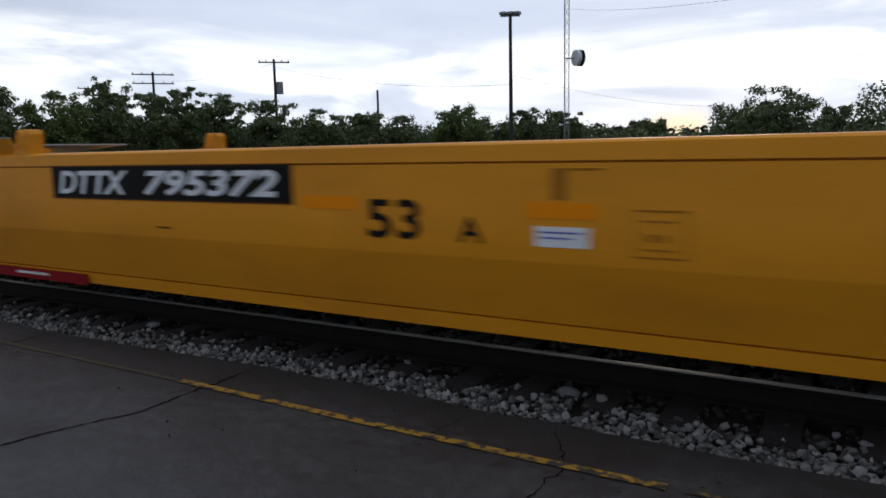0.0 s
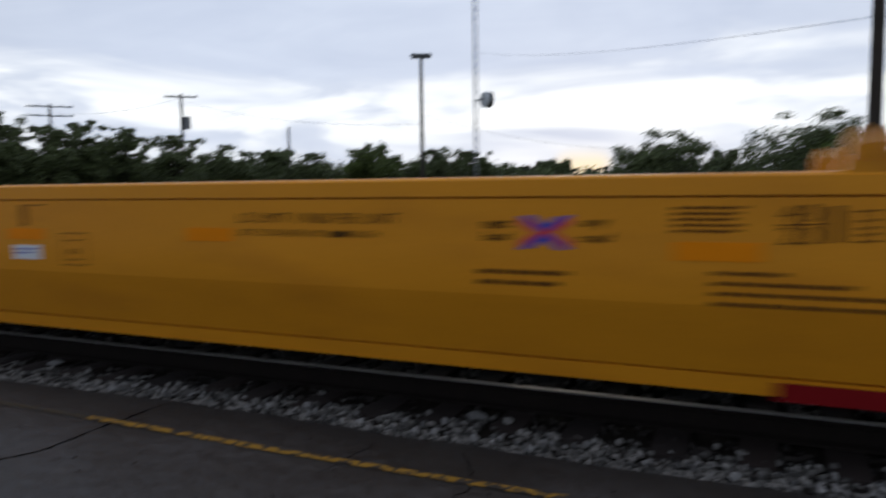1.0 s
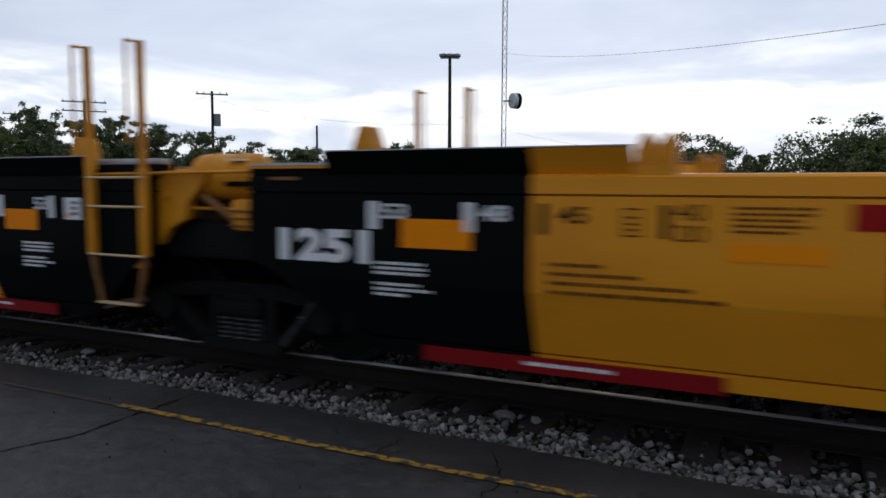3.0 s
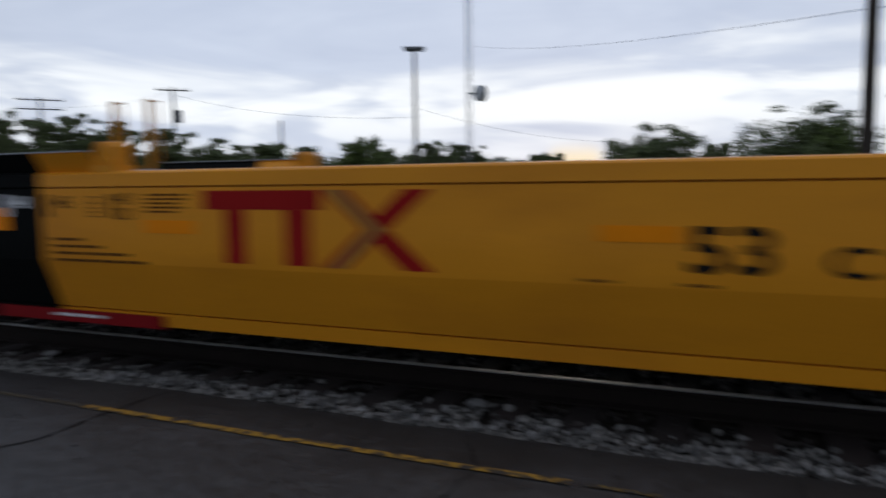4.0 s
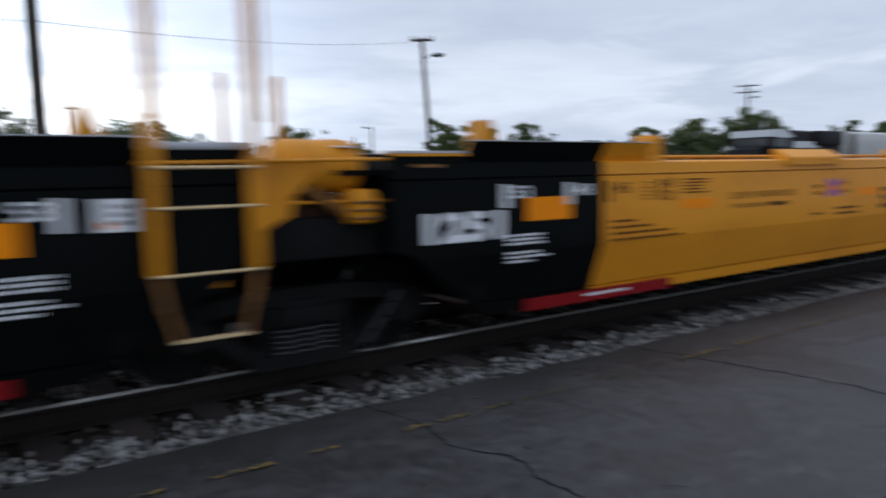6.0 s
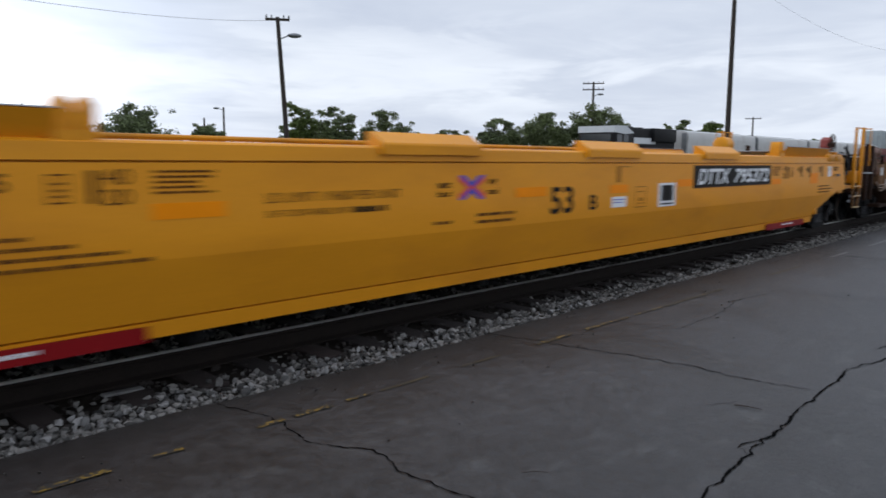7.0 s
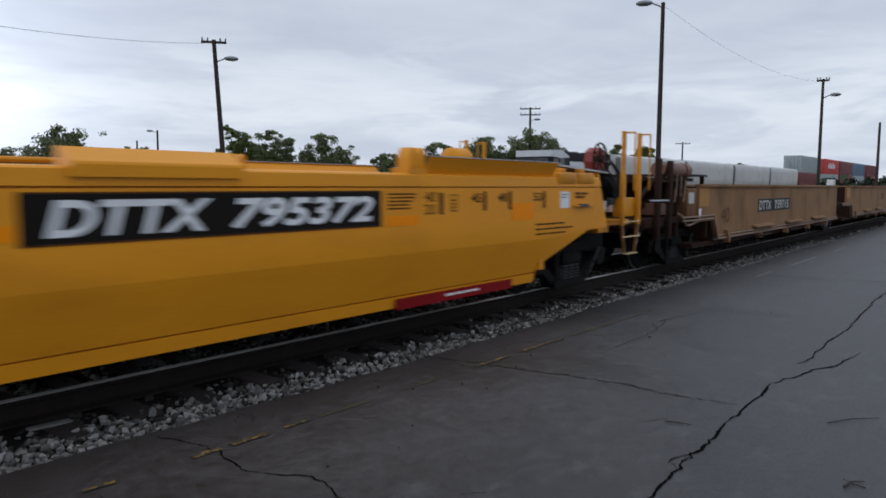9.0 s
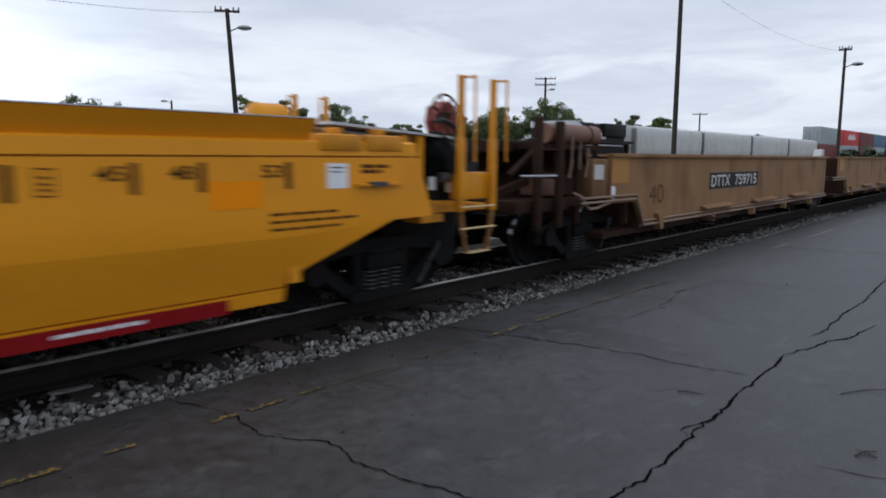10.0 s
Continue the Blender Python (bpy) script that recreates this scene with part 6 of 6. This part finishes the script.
def make_trees():
    deep, olive = "broad tree with dark green leaves beyond the tracks", "tree with yellowish green leaves beyond the tracks"
    rows = [
        (-7.0, 62, 0.072, 3.2, deep, "leaf"), (-2.2, 70, 0.045, 1.6, deep, "leaf"), (3.0, 58, 0.088, 4.2, deep, "leaf"), (5.0, 56, 0.062, 2.0, olive, "leaf2"),
        (13.5, 60, 0.080, 3.8, deep, "leaf"), (12.2, 58, 0.058, 2.2, olive, "leaf2"), (19.5, 72, 0.045, 2.2, deep, "leaf"), (24.0, 64, 0.067, 2.9, deep, "leaf"), (28.7, 75, 0.044, 1.4, deep, "leaf"),
        (36.0, 66, 0.074, 1.7, olive, "leaf2"), (38.4, 64, 0.072, 1.7, deep, "leaf"), (42.3, 66, 0.068, 2.4, olive, "leaf"), (46.5, 85, 0.042, 1.4, deep, "leaf"), (48.0, 90, 0.040, 1.2, deep, "leaf"),
        (51.5, 88, 0.058, 2.0, deep, "leaf"), (55.0, 84, 0.070, 2.2, deep, "leaf"), (58.5, 84, 0.073, 2.4, deep, "leaf"), (64.8, 120, 0.056, 1.3, deep, "leaf"), (67.2, 120, 0.050, 1.5, olive, "leaf2"),
        (73.5, 190, 0.028, 0.9, deep, "leaf"),
        (-29.4, 70, 0.060, 2.6, olive, "leaf2"), (-24.5, 74, 0.056, 2.4, deep, "leaf"), (-21.5, 80, 0.048, 1.6, deep, "leaf"), (-15.5, 95, 0.034, 1.8, deep, "leaf"),
        (-34.0, 78, 0.047, 2.4, deep, "leaf"), (-37.5, 74, 0.053, 2.2, deep, "leaf"), (-40.6, 70, 0.060, 2.0, deep, "leaf"), (-44.4, 66, 0.072, 2.2, olive, "leaf"), (-47.5, 62, 0.078, 1.9, deep, "leaf"),
        (-49.8, 60, 0.098, 1.7, olive, "leaf"), (-52.6, 58, 0.086, 2.0, deep, "leaf"), (-55.6, 58, 0.098, 2.2, deep, "leaf"), (-58.5, 56, 0.085, 2.4, olive, "leaf2"), (-61.8, 56, 0.086, 2.6, deep, "leaf"), (-66, 58, 0.07, 3.0, deep, "leaf"),
    ]
    for n, (az, dist, top, half, label, leaf) in enumerate(rows):
        tree(az, dist, top, half, label, 300 + n, leaf, low=0.08)
    # the far belt of woods
    rnd = random.Random(9)
    corners = []
    for k in range(150):
        az = -75 + k * 1.08
        d = 135 + 15 * rnd.random()
        p = polar(az, d)
        h = d * (0.020 + 0.012 * noise.noise(Vector((az * 0.22, 4.4, 0)))) + 1.7
        h = max(1.8, h) if az < 62 else 3.0
        corners.append(leaf_cloud([(p.x, p.y, h * 0.6, h * 0.42, 1.0), (p.x + 1.2, p.y, h * 0.3, h * 0.4, 0.8)], 160, 1.0, rnd))
    tagged(new("far_woods", leaf_mesh("far_woods", np.concatenate(corners), "leaf_far")), "low dark belt of distant woods on the horizon", "woods", kind="stuff")
    # scrub behind the far side of the yard, dark against the sky
    corners = []
    for k in range(290):
        az = -74 + k * 0.45
        d = 88 + 8 * rnd.random()
        p = polar(az, d)
        h = 1.7 + d * (0.040 + 0.006 * rnd.random()) * (1.0 if az < -34 else 0.75 if az < -18 else 0.5 + 0.25 * noise.noise(Vector((az * 0.5, 8.8, 0))))
        g = rnd.uniform(0.75, 1.12)
        corners.append(leaf_cloud([(p.x, p.y, h * 0.5, h * 0.4, 1.0), (p.x, p.y, h * 0.62 * g, h * 0.42 * g, 0.95), (p.x, p.y, h * 0.25, h * 0.4, 0.8)], 430, 0.32, rnd))
    tagged(new("hedge", leaf_mesh("hedge", np.concatenate(corners), "leaf")), "dense dark scrub along the edge of the yard", "hedge", kind="stuff")


def utility_pole(az, dist, top, r, arms=(), lamp=None, label="", mat="wood", box_at=None, arm_len=1.2, lean=0.0, floods=False):
    """A pole; top and the arms are slopes over the eye at its distance."""
    z0 = -0.17
    t = thing("utility_pole", label, "pole", "poles of the yard", at=polar(az, dist, z0))
    h = 1.7 + top * dist - z0
    part("shaft", rod(B(), (0, 0, -0.3), (lean, 0, h), r, 12, r * 0.68), mat, t)
    u = polar(az + 90, 1.0)
    for sl in arms:
        z = 1.7 + sl * dist - z0
        x0 = lean * z / h
        bm = B()
        bar(bm, Vector((x0, 0, z)) - u * arm_len, Vector((x0, 0, z)) + u * arm_len, 0.1, 0.12)
        a = part("cross_arm", bm, mat, t)
        for k in (-0.92, -0.5, 0.5, 0.92):
            part("insulator", rod(B(), Vector((x0, 0, z + 0.05)) + u * arm_len * k, Vector((x0, 0, z + 0.22)) + u * arm_len * k, 0.045, 8), "grey", a)
    if lamp:
        sl, side = lamp
        z = 1.7 + sl * dist - z0
        bm = B()
        x0 = lean * z / h
        rod(bm, Vector((x0, 0, z - 0.25)), Vector((x0, 0, z)) + u * side * 0.55, 0.035)
        arm = part("lamp_arm", bm, "grey", t)
        bm = B()
        c = Vector((x0, 0, z - 0.02)) + u * side * 0.8
        bmesh.ops.create_uvsphere(bm, u_segments=14, v_segments=8, radius=0.3, matrix=Matrix.Translation(c) @ Matrix.Rotation(math.radians(-az), 4, "Z") @ Matrix.Diagonal((1.25, 0.6, 0.42, 1)))
        part("lamp_head", bm, "grey", arm, "grey street lamp head, unlit")
    if box_at:
        z = 1.7 + box_at * dist - z0
        c = u * 0.42
        part("transformer", rod(B(), (c.x, c.y, z - 0.55), (c.x, c.y, z + 0.55), 0.32, 14), "grey", t, "grey drum transformer")
    if floods:
        for k in (-0.42, 0.0, 0.42):
            c = u * k
            bm = B()
            box(bm, (c.x - 0.2, c.y - 0.2, h - 0.05), (c.x + 0.2, c.y + 0.2, h + 0.14), 0.04)
            part("floodlight", bm, "grey", t)
        part("cross_arm", bar(B(), -u * 0.6 + Vector((0, 0, h - 0.1)), u * 0.6 + Vector((0, 0, h - 0.1)), 0.1, 0.1), "grey", t)
    return t


def lattice_tower(az, dist):
    t = thing("radio_tower", "slim grey lattice radio tower with a round dish", "tower", at=polar(az, dist, -0.17))
    R, H = 0.23, 34.0
    legs = [Vector((R * math.cos(a), R * math.sin(a), 0)) for a in (0.3, 0.3 + 2.094, 0.3 + 4.189)]
    for p in legs:
        part("leg", rod(B(), (p.x, p.y, -0.3), (p.x, p.y, H), 0.034, 6), "grey", t)
    bm = B()
    z, k = 0.0, 0
    while z < H - 0.8:
        for n in range(3):
            a, b = legs[n], legs[(n + 1) % 3]
            if k % 2:
                a, b = b, a
            bar(bm, a + Vector((0, 0, z)), b + Vector((0, 0, z + 0.75)), 0.022, 0.022)
        z, k = z + 0.75, k + 1
    part("bracing", bm, "grey", t)
    z = 1.7 + 0.116 * dist + 0.17
    u = polar(az + 90, 1.0)
    c = u * 0.95
    bm = B()
    n = polar(az - 118, 1.0)
    rod(bm, Vector((c.x, c.y, z)), Vector((c.x, c.y, z)) + n * 0.3, 0.62, 24)
    d = part("dish", bm, "siding", t, "white drum shaped microwave dish")
    part("dish_shroud", rod(B(), Vector((c.x, c.y, z)) - n * 0.3, Vector((c.x, c.y, z)) - n * 0.002, 0.64, 24), "truck", d)
    part("dish_mount", bar(B(), (0, 0, z), (c.x, c.y, z), 0.12, 0.12), "grey", t)
    return t


def wire(p, q, sag, r=0.007, name="cable", label="thin black overhead cable between poles"):
    bm = B()
    prev = None
    n = 26
    d = (q - p).normalized()
    u = d.cross(Vector((0, 0, 1))).normalized()
    v = u.cross(d)
    for k in range(n + 1):
        c = p.lerp(q, k / n) - Vector((0, 0, 4 * sag * (k / n) * (1 - k / n)))
        cur = [bm.verts.new(c + (u * math.cos(a) + v * math.sin(a)) * r) for a in (0, 1.2566, 2.5133, 3.7699, 5.0265)]
        if prev:
            for m in range(5):
                bm.faces.new((prev[m], prev[(m + 1) % 5], cur[(m + 1) % 5], cur[m]))
        prev = cur
    return solid(name, bm, "rubber", label, "cable", "overhead cables")


def make_poles():
    utility_pole(6.75, 19, 0.56, 0.155, label="thick dark wooden pole close behind the train")
    utility_pole(34.95, 40, 0.182, 0.15, arms=(0.179,), lamp=(0.160, 1), label="wooden pole with a cross arm and street lamp", arm_len=0.62, lean=-0.66)
    utility_pole(68.0, 34, 0.235, 0.125, lamp=(0.236, -1), label="tall wooden pole with a street lamp at its top")
    utility_pole(78.8, 58, 0.129, 0.13, arms=(0.127,), lamp=(0.110, 1), label="wooden yard pole with a street lamp", arm_len=0.4)
    utility_pole(58.2, 86, 0.104, 0.17, arms=(0.102, 0.094), lamp=(0.088, 1), label="wooden pole with two cross arms")
    utility_pole(-25.4, 46, 0.176, 0.14, floods=True, label="wooden pole with a bank of floodlights")
    utility_pole(-43.4, 70, 0.122, 0.17, arms=(0.118,), box_at=0.085, label="wooden pole with a cross arm and transformer", arm_len=1.4)
    utility_pole(-52.0, 80, 0.104, 0.17, arms=(0.101, 0.090), label="wooden pole with two long cross arms", arm_len=2.0)
    utility_pole(-56.0, 95, 0.085, 0.17, arms=(0.083, 0.075), label="wooden pole with two long cross arms", arm_len=1.6)
    utility_pole(-35.7, 75, 0.081, 0.15, label="bare wooden pole beyond the tracks")
    utility_pole(8.5, 75, 0.092, 0.15, arms=(0.089,), label="distant wooden pole with a cross arm", arm_len=0.6)
    utility_pole(30.0, 90, 0.066, 0.15, lamp=(0.065, -1), label="distant wooden pole with a street lamp")
    utility_pole(28.6, 90, 0.052, 0.14, label="distant bare wooden pole")
    utility_pole(69.6, 130, 0.056, 0.17, arms=(0.054,), label="distant wooden pole with a cross arm", arm_len=1.2)
    utility_pole(82.3, 80, 0.075, 0.15, label="distant bare wooden pole")
    lattice_tower(-21.2, 60)
    a, b, c = polar(6.75, 18.8, 5.3), polar(34.3, 40, 8.9), polar(-25.4, 46, 9.6)
    wire(b, a, 0.35)
    wire(a, polar(-21.2, 60, 12.5), 0.5)
    wire(polar(-43.4, 70, 9.6), polar(-25.4, 46, 5.6), 0.7, 0.009)
    wire(polar(-25.4, 46, 6.2), polar(-9.0, 62, 4.6), 0.6, 0.008)
    wire(polar(68.0, 34, 9.6), polar(78.8, 58, 9.0), 0.8, 0.005)
    wire(polar(-52.0, 80, 9.2), polar(-43.4, 70, 9.9), 0.6, 0.009)


def house(az, dist):
    p = polar(az, dist, -0.17)
    t = thing("house", "small white sided house half hidden by trees", "house", at=p)
    part("wall", box(B(), (-3, -3, -0.1), (3, 3, 2.7)), "siding", t)
    part("roof", prism(B(), [(-3.4, 2.7), (3.4, 2.7), (0, 4.3)], "y", -3.3, 3.3), "roof", t)
    for x in (-1.6, 1.4):
        w = part("window", box(B(), (x - 0.45, -3.04, 1.0), (x + 0.45, -2.99, 2.1)), "glass", t)
        part("frame", box(B(), (x - 0.52, -3.05, 0.93), (x + 0.52, -3.02, 0.99)), "siding", w)


YARD_Y = 28.0


def far_wagon(x0, x1, n):
    t = thing("hopper_wagon", "pale grey covered hopper wagon standing on the far track", "railway wagon", "standing hopper wagons", at=((x0 + x1) / 2, YARD_Y, 0))
    L = (x1 - x0) / 2
    prof = [(-1.3, 1.5), (-1.52, 1.9), (-1.57, 2.4), (-1.575, 3.5), (-1.55, 3.9), (-1.45, 4.1), (-0.8, 4.25), (0.8, 4.25), (1.45, 4.1), (1.55, 3.9), (1.575, 3.5), (1.57, 2.4), (1.52, 1.9), (1.3, 1.5)]
    part("body", prism(B(), prof, "x", -L + 0.35, L - 0.35), "hopper", t)
    for k in range(4):
        x = -L + 1.0 + k * (2 * L - 2.0) / 3
        part("side_seam", box(B(), (x - 0.03, -1.592, 2.5), (x + 0.03, -1.55, 3.3)), "hopper", t)
    part("roof_walk", box(B(), (-L + 1.2, -0.35, 4.25), (L - 1.2, 0.35, 4.32)), "grey", t)
    for k in range(4):
        x = -L + 2.6 + k * (2 * L - 5.2) / 3
        part("hopper_chute", prism(B(), [(x - 1.2, 1.6), (x + 1.2, 1.6), (x + 0.3, 0.7), (x - 0.3, 0.7)], "y", -1.2, 1.2), "hopper", t)
    for s in (-1, 1):
        part("end_ladder", box(B(), (s * (L - 0.2) - 0.04, -1.5, 1.0), (s * (L - 0.2) + 0.04, -1.1, 4.0)), "grey", t)
        part("sill", box(B(), (min(s * (L - 1), s * L), -1.3, 1.0), (max(s * (L - 1), s * L), 1.3, 1.35)), "truck", t)
        for dx in (-0.9, 0.9):
            part("wheel", rod(B(), (s * (L - 1.8) + dx, -0.8, 0.47), (s * (L - 1.8) + dx, 0.8, 0.47), 0.45, 18), "truck", t)


def locomotive():
    x0, x1 = 44.2, 56.6
    t = thing("locomotive", "black diesel locomotive with white trimmed cab on the far track", "locomotive", at=((x0 + x1) / 2, YARD_Y, 0))
    L = (x1 - x0) / 2
    part("frame", box(B(), (-L, -1.5, 1.0), (L, 1.5, 1.6), 0.03), "loco", t)
    part("hood", box(B(), (-L + 4.3, -1.0, 1.6), (L - 0.4, 1.0, 4.15), 0.12), "loco", t)
    cab = part("cab", box(B(), (-L + 1.6, -1.5, 1.6), (-L + 4.3, 1.5, 4.2), 0.1), "loco", t)
    part("nose", prism(B(), [(-L + 0.5, 1.6), (-L + 1.9, 1.6), (-L + 1.9, 3.2), (-L + 0.6, 2.9)], "y", -1.1, 1.1), "loco", t)
    part("cab_band", prism(B(), [(-L + 1.58, 4.17), (-L + 3.1, 4.22), (-L + 4.3, 3.72), (-L + 3.0, 3.62), (-L + 1.58, 3.72)], "y", -1.53, 1.53), "siding", cab, "white band round the top of the cab")
    for x in (-L + 1.9, -L + 2.8):
        part("cab_window", box(B(), (x, -1.52, 3.05), (x + 0.7, -1.49, 3.58)), "glass", cab)
    part("front_window", box(B(), (-L + 1.57, -1.2, 3.1), (-L + 1.605, 1.2, 3.6)), "glass", cab)
    part("radiator", box(B(), (L - 4.5, -1.3, 3.2), (L - 0.8, 1.3, 4.22), 0.06), "loco", t)
    part("side_mark", box(B(), (-L + 5.2, -1.03, 3.0), (-L + 8.6, -1.0, 3.45)), "siding", t, "white emblem patch")
    for k in range(4):
        part("roof_fan", rod(B(), (-L + 5.2 + k * 2.1, 0, 4.1), (-L + 5.2 + k * 2.1, 0, 4.26), 0.55, 18), "loco", t)
    for s in (-1, 1):
        for dx in (-1.7, 0, 1.7):
            part("wheel", rod(B(), (s * (L - 3.6) + dx, -0.8, 0.5), (s * (L - 3.6) + dx, 0.8, 0.5), 0.5, 18), "truck", t)
        part("handrail", rod(B(), (-L + 4.6, s * 1.45, 2.5), (L - 0.3, s * 1.45, 2.5), 0.03), "siding", t)
    part("fuel_tank", box(B(), (-2.2, -1.3, 0.35), (2.2, 1.3, 1.0), 0.1), "loco", t)


def container(x, length, z, mat, label, y=YARD_Y, writing=False):
    t = thing("container", label, "container", "stacked containers", at=(x + length / 2, y, z))
    L = length / 2
    part("box", box(B(), (-L, -1.22, 0), (L, 1.22, 2.59), 0.03), mat, t)
    for k in range(int(length / 0.55)):
        part("corrugation", box(B(), (-L + 0.25 + k * 0.55, -1.25, 0.15), (-L + 0.48 + k * 0.55, -1.22, 2.45)), mat, t)
    for a in (-L, L - 0.1):
        for b in (-1.26, 1.16):
            part("corner_post", box(B(), (a - 0.002, b, 0.0), (a + 0.102, b + 0.1, 2.6)), mat, t)
    for k, yy in enumerate((-0.8, -0.3, 0.3, 0.8)):
        part("locking_bar", rod(B(), (-L - 0.03, yy, 0.1), (-L - 0.03, yy, 2.5), 0.03), "grey", t)
    if writing:
        bm = B()
        for k in range(5):
            box(bm, (-L * 0.5 + k * L * 0.2, -1.27, 1.0), (-L * 0.5 + k * L * 0.2 + L * 0.13, -1.252, 1.0 + (1.0 if k % 2 else 0.7)))
        part("lettering_bars", bm, "white", t)


def make_far_yard():
    locomotive()
    for n in range(4):
        far_wagon(57.0 + n * 15.6, 57.0 + n * 15.6 + 15.4, n)
    container(122, 12.2, 1.2, "box_maroon", "maroon shipping container on a flat wagon")
    container(122, 12.2, 3.82, "box_grey", "pale grey shipping container stacked on another")
    container(139, 12.2, 1.2, "box_grey", "grey shipping container on a flat wagon")
    container(139, 12.2, 3.82, "box_red", "bright red shipping container with white marks", writing=True)
    container(153, 12.2, 3.82, "box_maroon", "maroon shipping container stacked on another")
    container(153, 12.2, 1.2, "box_maroon", "maroon shipping container on a flat wagon")
    container(167, 12.2, 3.82, "box_blue", "slate blue shipping container stacked on another")
    container(167, 12.2, 1.2, "box_grey", "grey shipping container on a flat wagon")
    container(183, 12.2, 3.82, "box_maroon", "maroon shipping container stacked on another")
    container(183, 12.2, 1.2, "box_maroon", "maroon shipping container on a flat wagon")
    t = thing("flat_wagon", "long dark flat wagons under the stacked containers", "railway wagon", at=(158, YARD_Y, 0))
    part("deck", box(B(), (-37, -1.3, 0.8), (38, 1.3, 1.2)), "truck", t)
    for k in range(16):
        part("wheel", rod(B(), (-36 + k * 4.9, -0.8, 0.45), (-36 + k * 4.9, 0.8, 0.45), 0.45, 14), "truck", t)
    for y in (YARD_Y - 0.75, YARD_Y + 0.75):
        r = solid("far_rail", box(B(), (-60, y - 0.035, -0.17), (260, y + 0.035, 0.0)), "railweb", "rusty rail of the far yard track", "rail", "rails")
    house(-58.5, 88)


make_ground()
pavement = make_pavement()
make_cracks(pavement)
make_track()
make_trees()
make_poles()
make_far_yard()

UNITS = [(make_unit_a(), -3.05), (make_unit_c(), 16.45), (make_unit_b(), 35.95)]
for n in range(4):
    UNITS.append((brown_car(n == 0, n == 0), 56.0 + n * BROWN_PITCH))
BOGIES = []
for n, u in enumerate((-12.8, 6.7, 26.2, 45.7, 49.75, 63.2, 77.6, 92.0)):
    BOGIES.append((*bogie("black cast steel freight bogie under the " + ("yellow" if u < 47 else "brown") + " wagons"), u))


# ---- what moves ----
def motions():
    half = [k / 2 for k in range(21)]
    tenth = [k / 10 for k in range(101)]
    for car, u in UNITS:
        walk(car, [(t, pose(u - travel(t), TRACK, 0)) for t in half])
    for truck, sets, u in BOGIES:
        walk(truck, [(t, pose(u - travel(t), TRACK, 0)) for t in half])
        for axle, dx in sets:
            walk(axle, [(t, pose(dx, 0, RAIL + 0.42, 0, -math.degrees((travel(t) - travel(0)) / 0.42), 0)) for t in tenth])


motions()
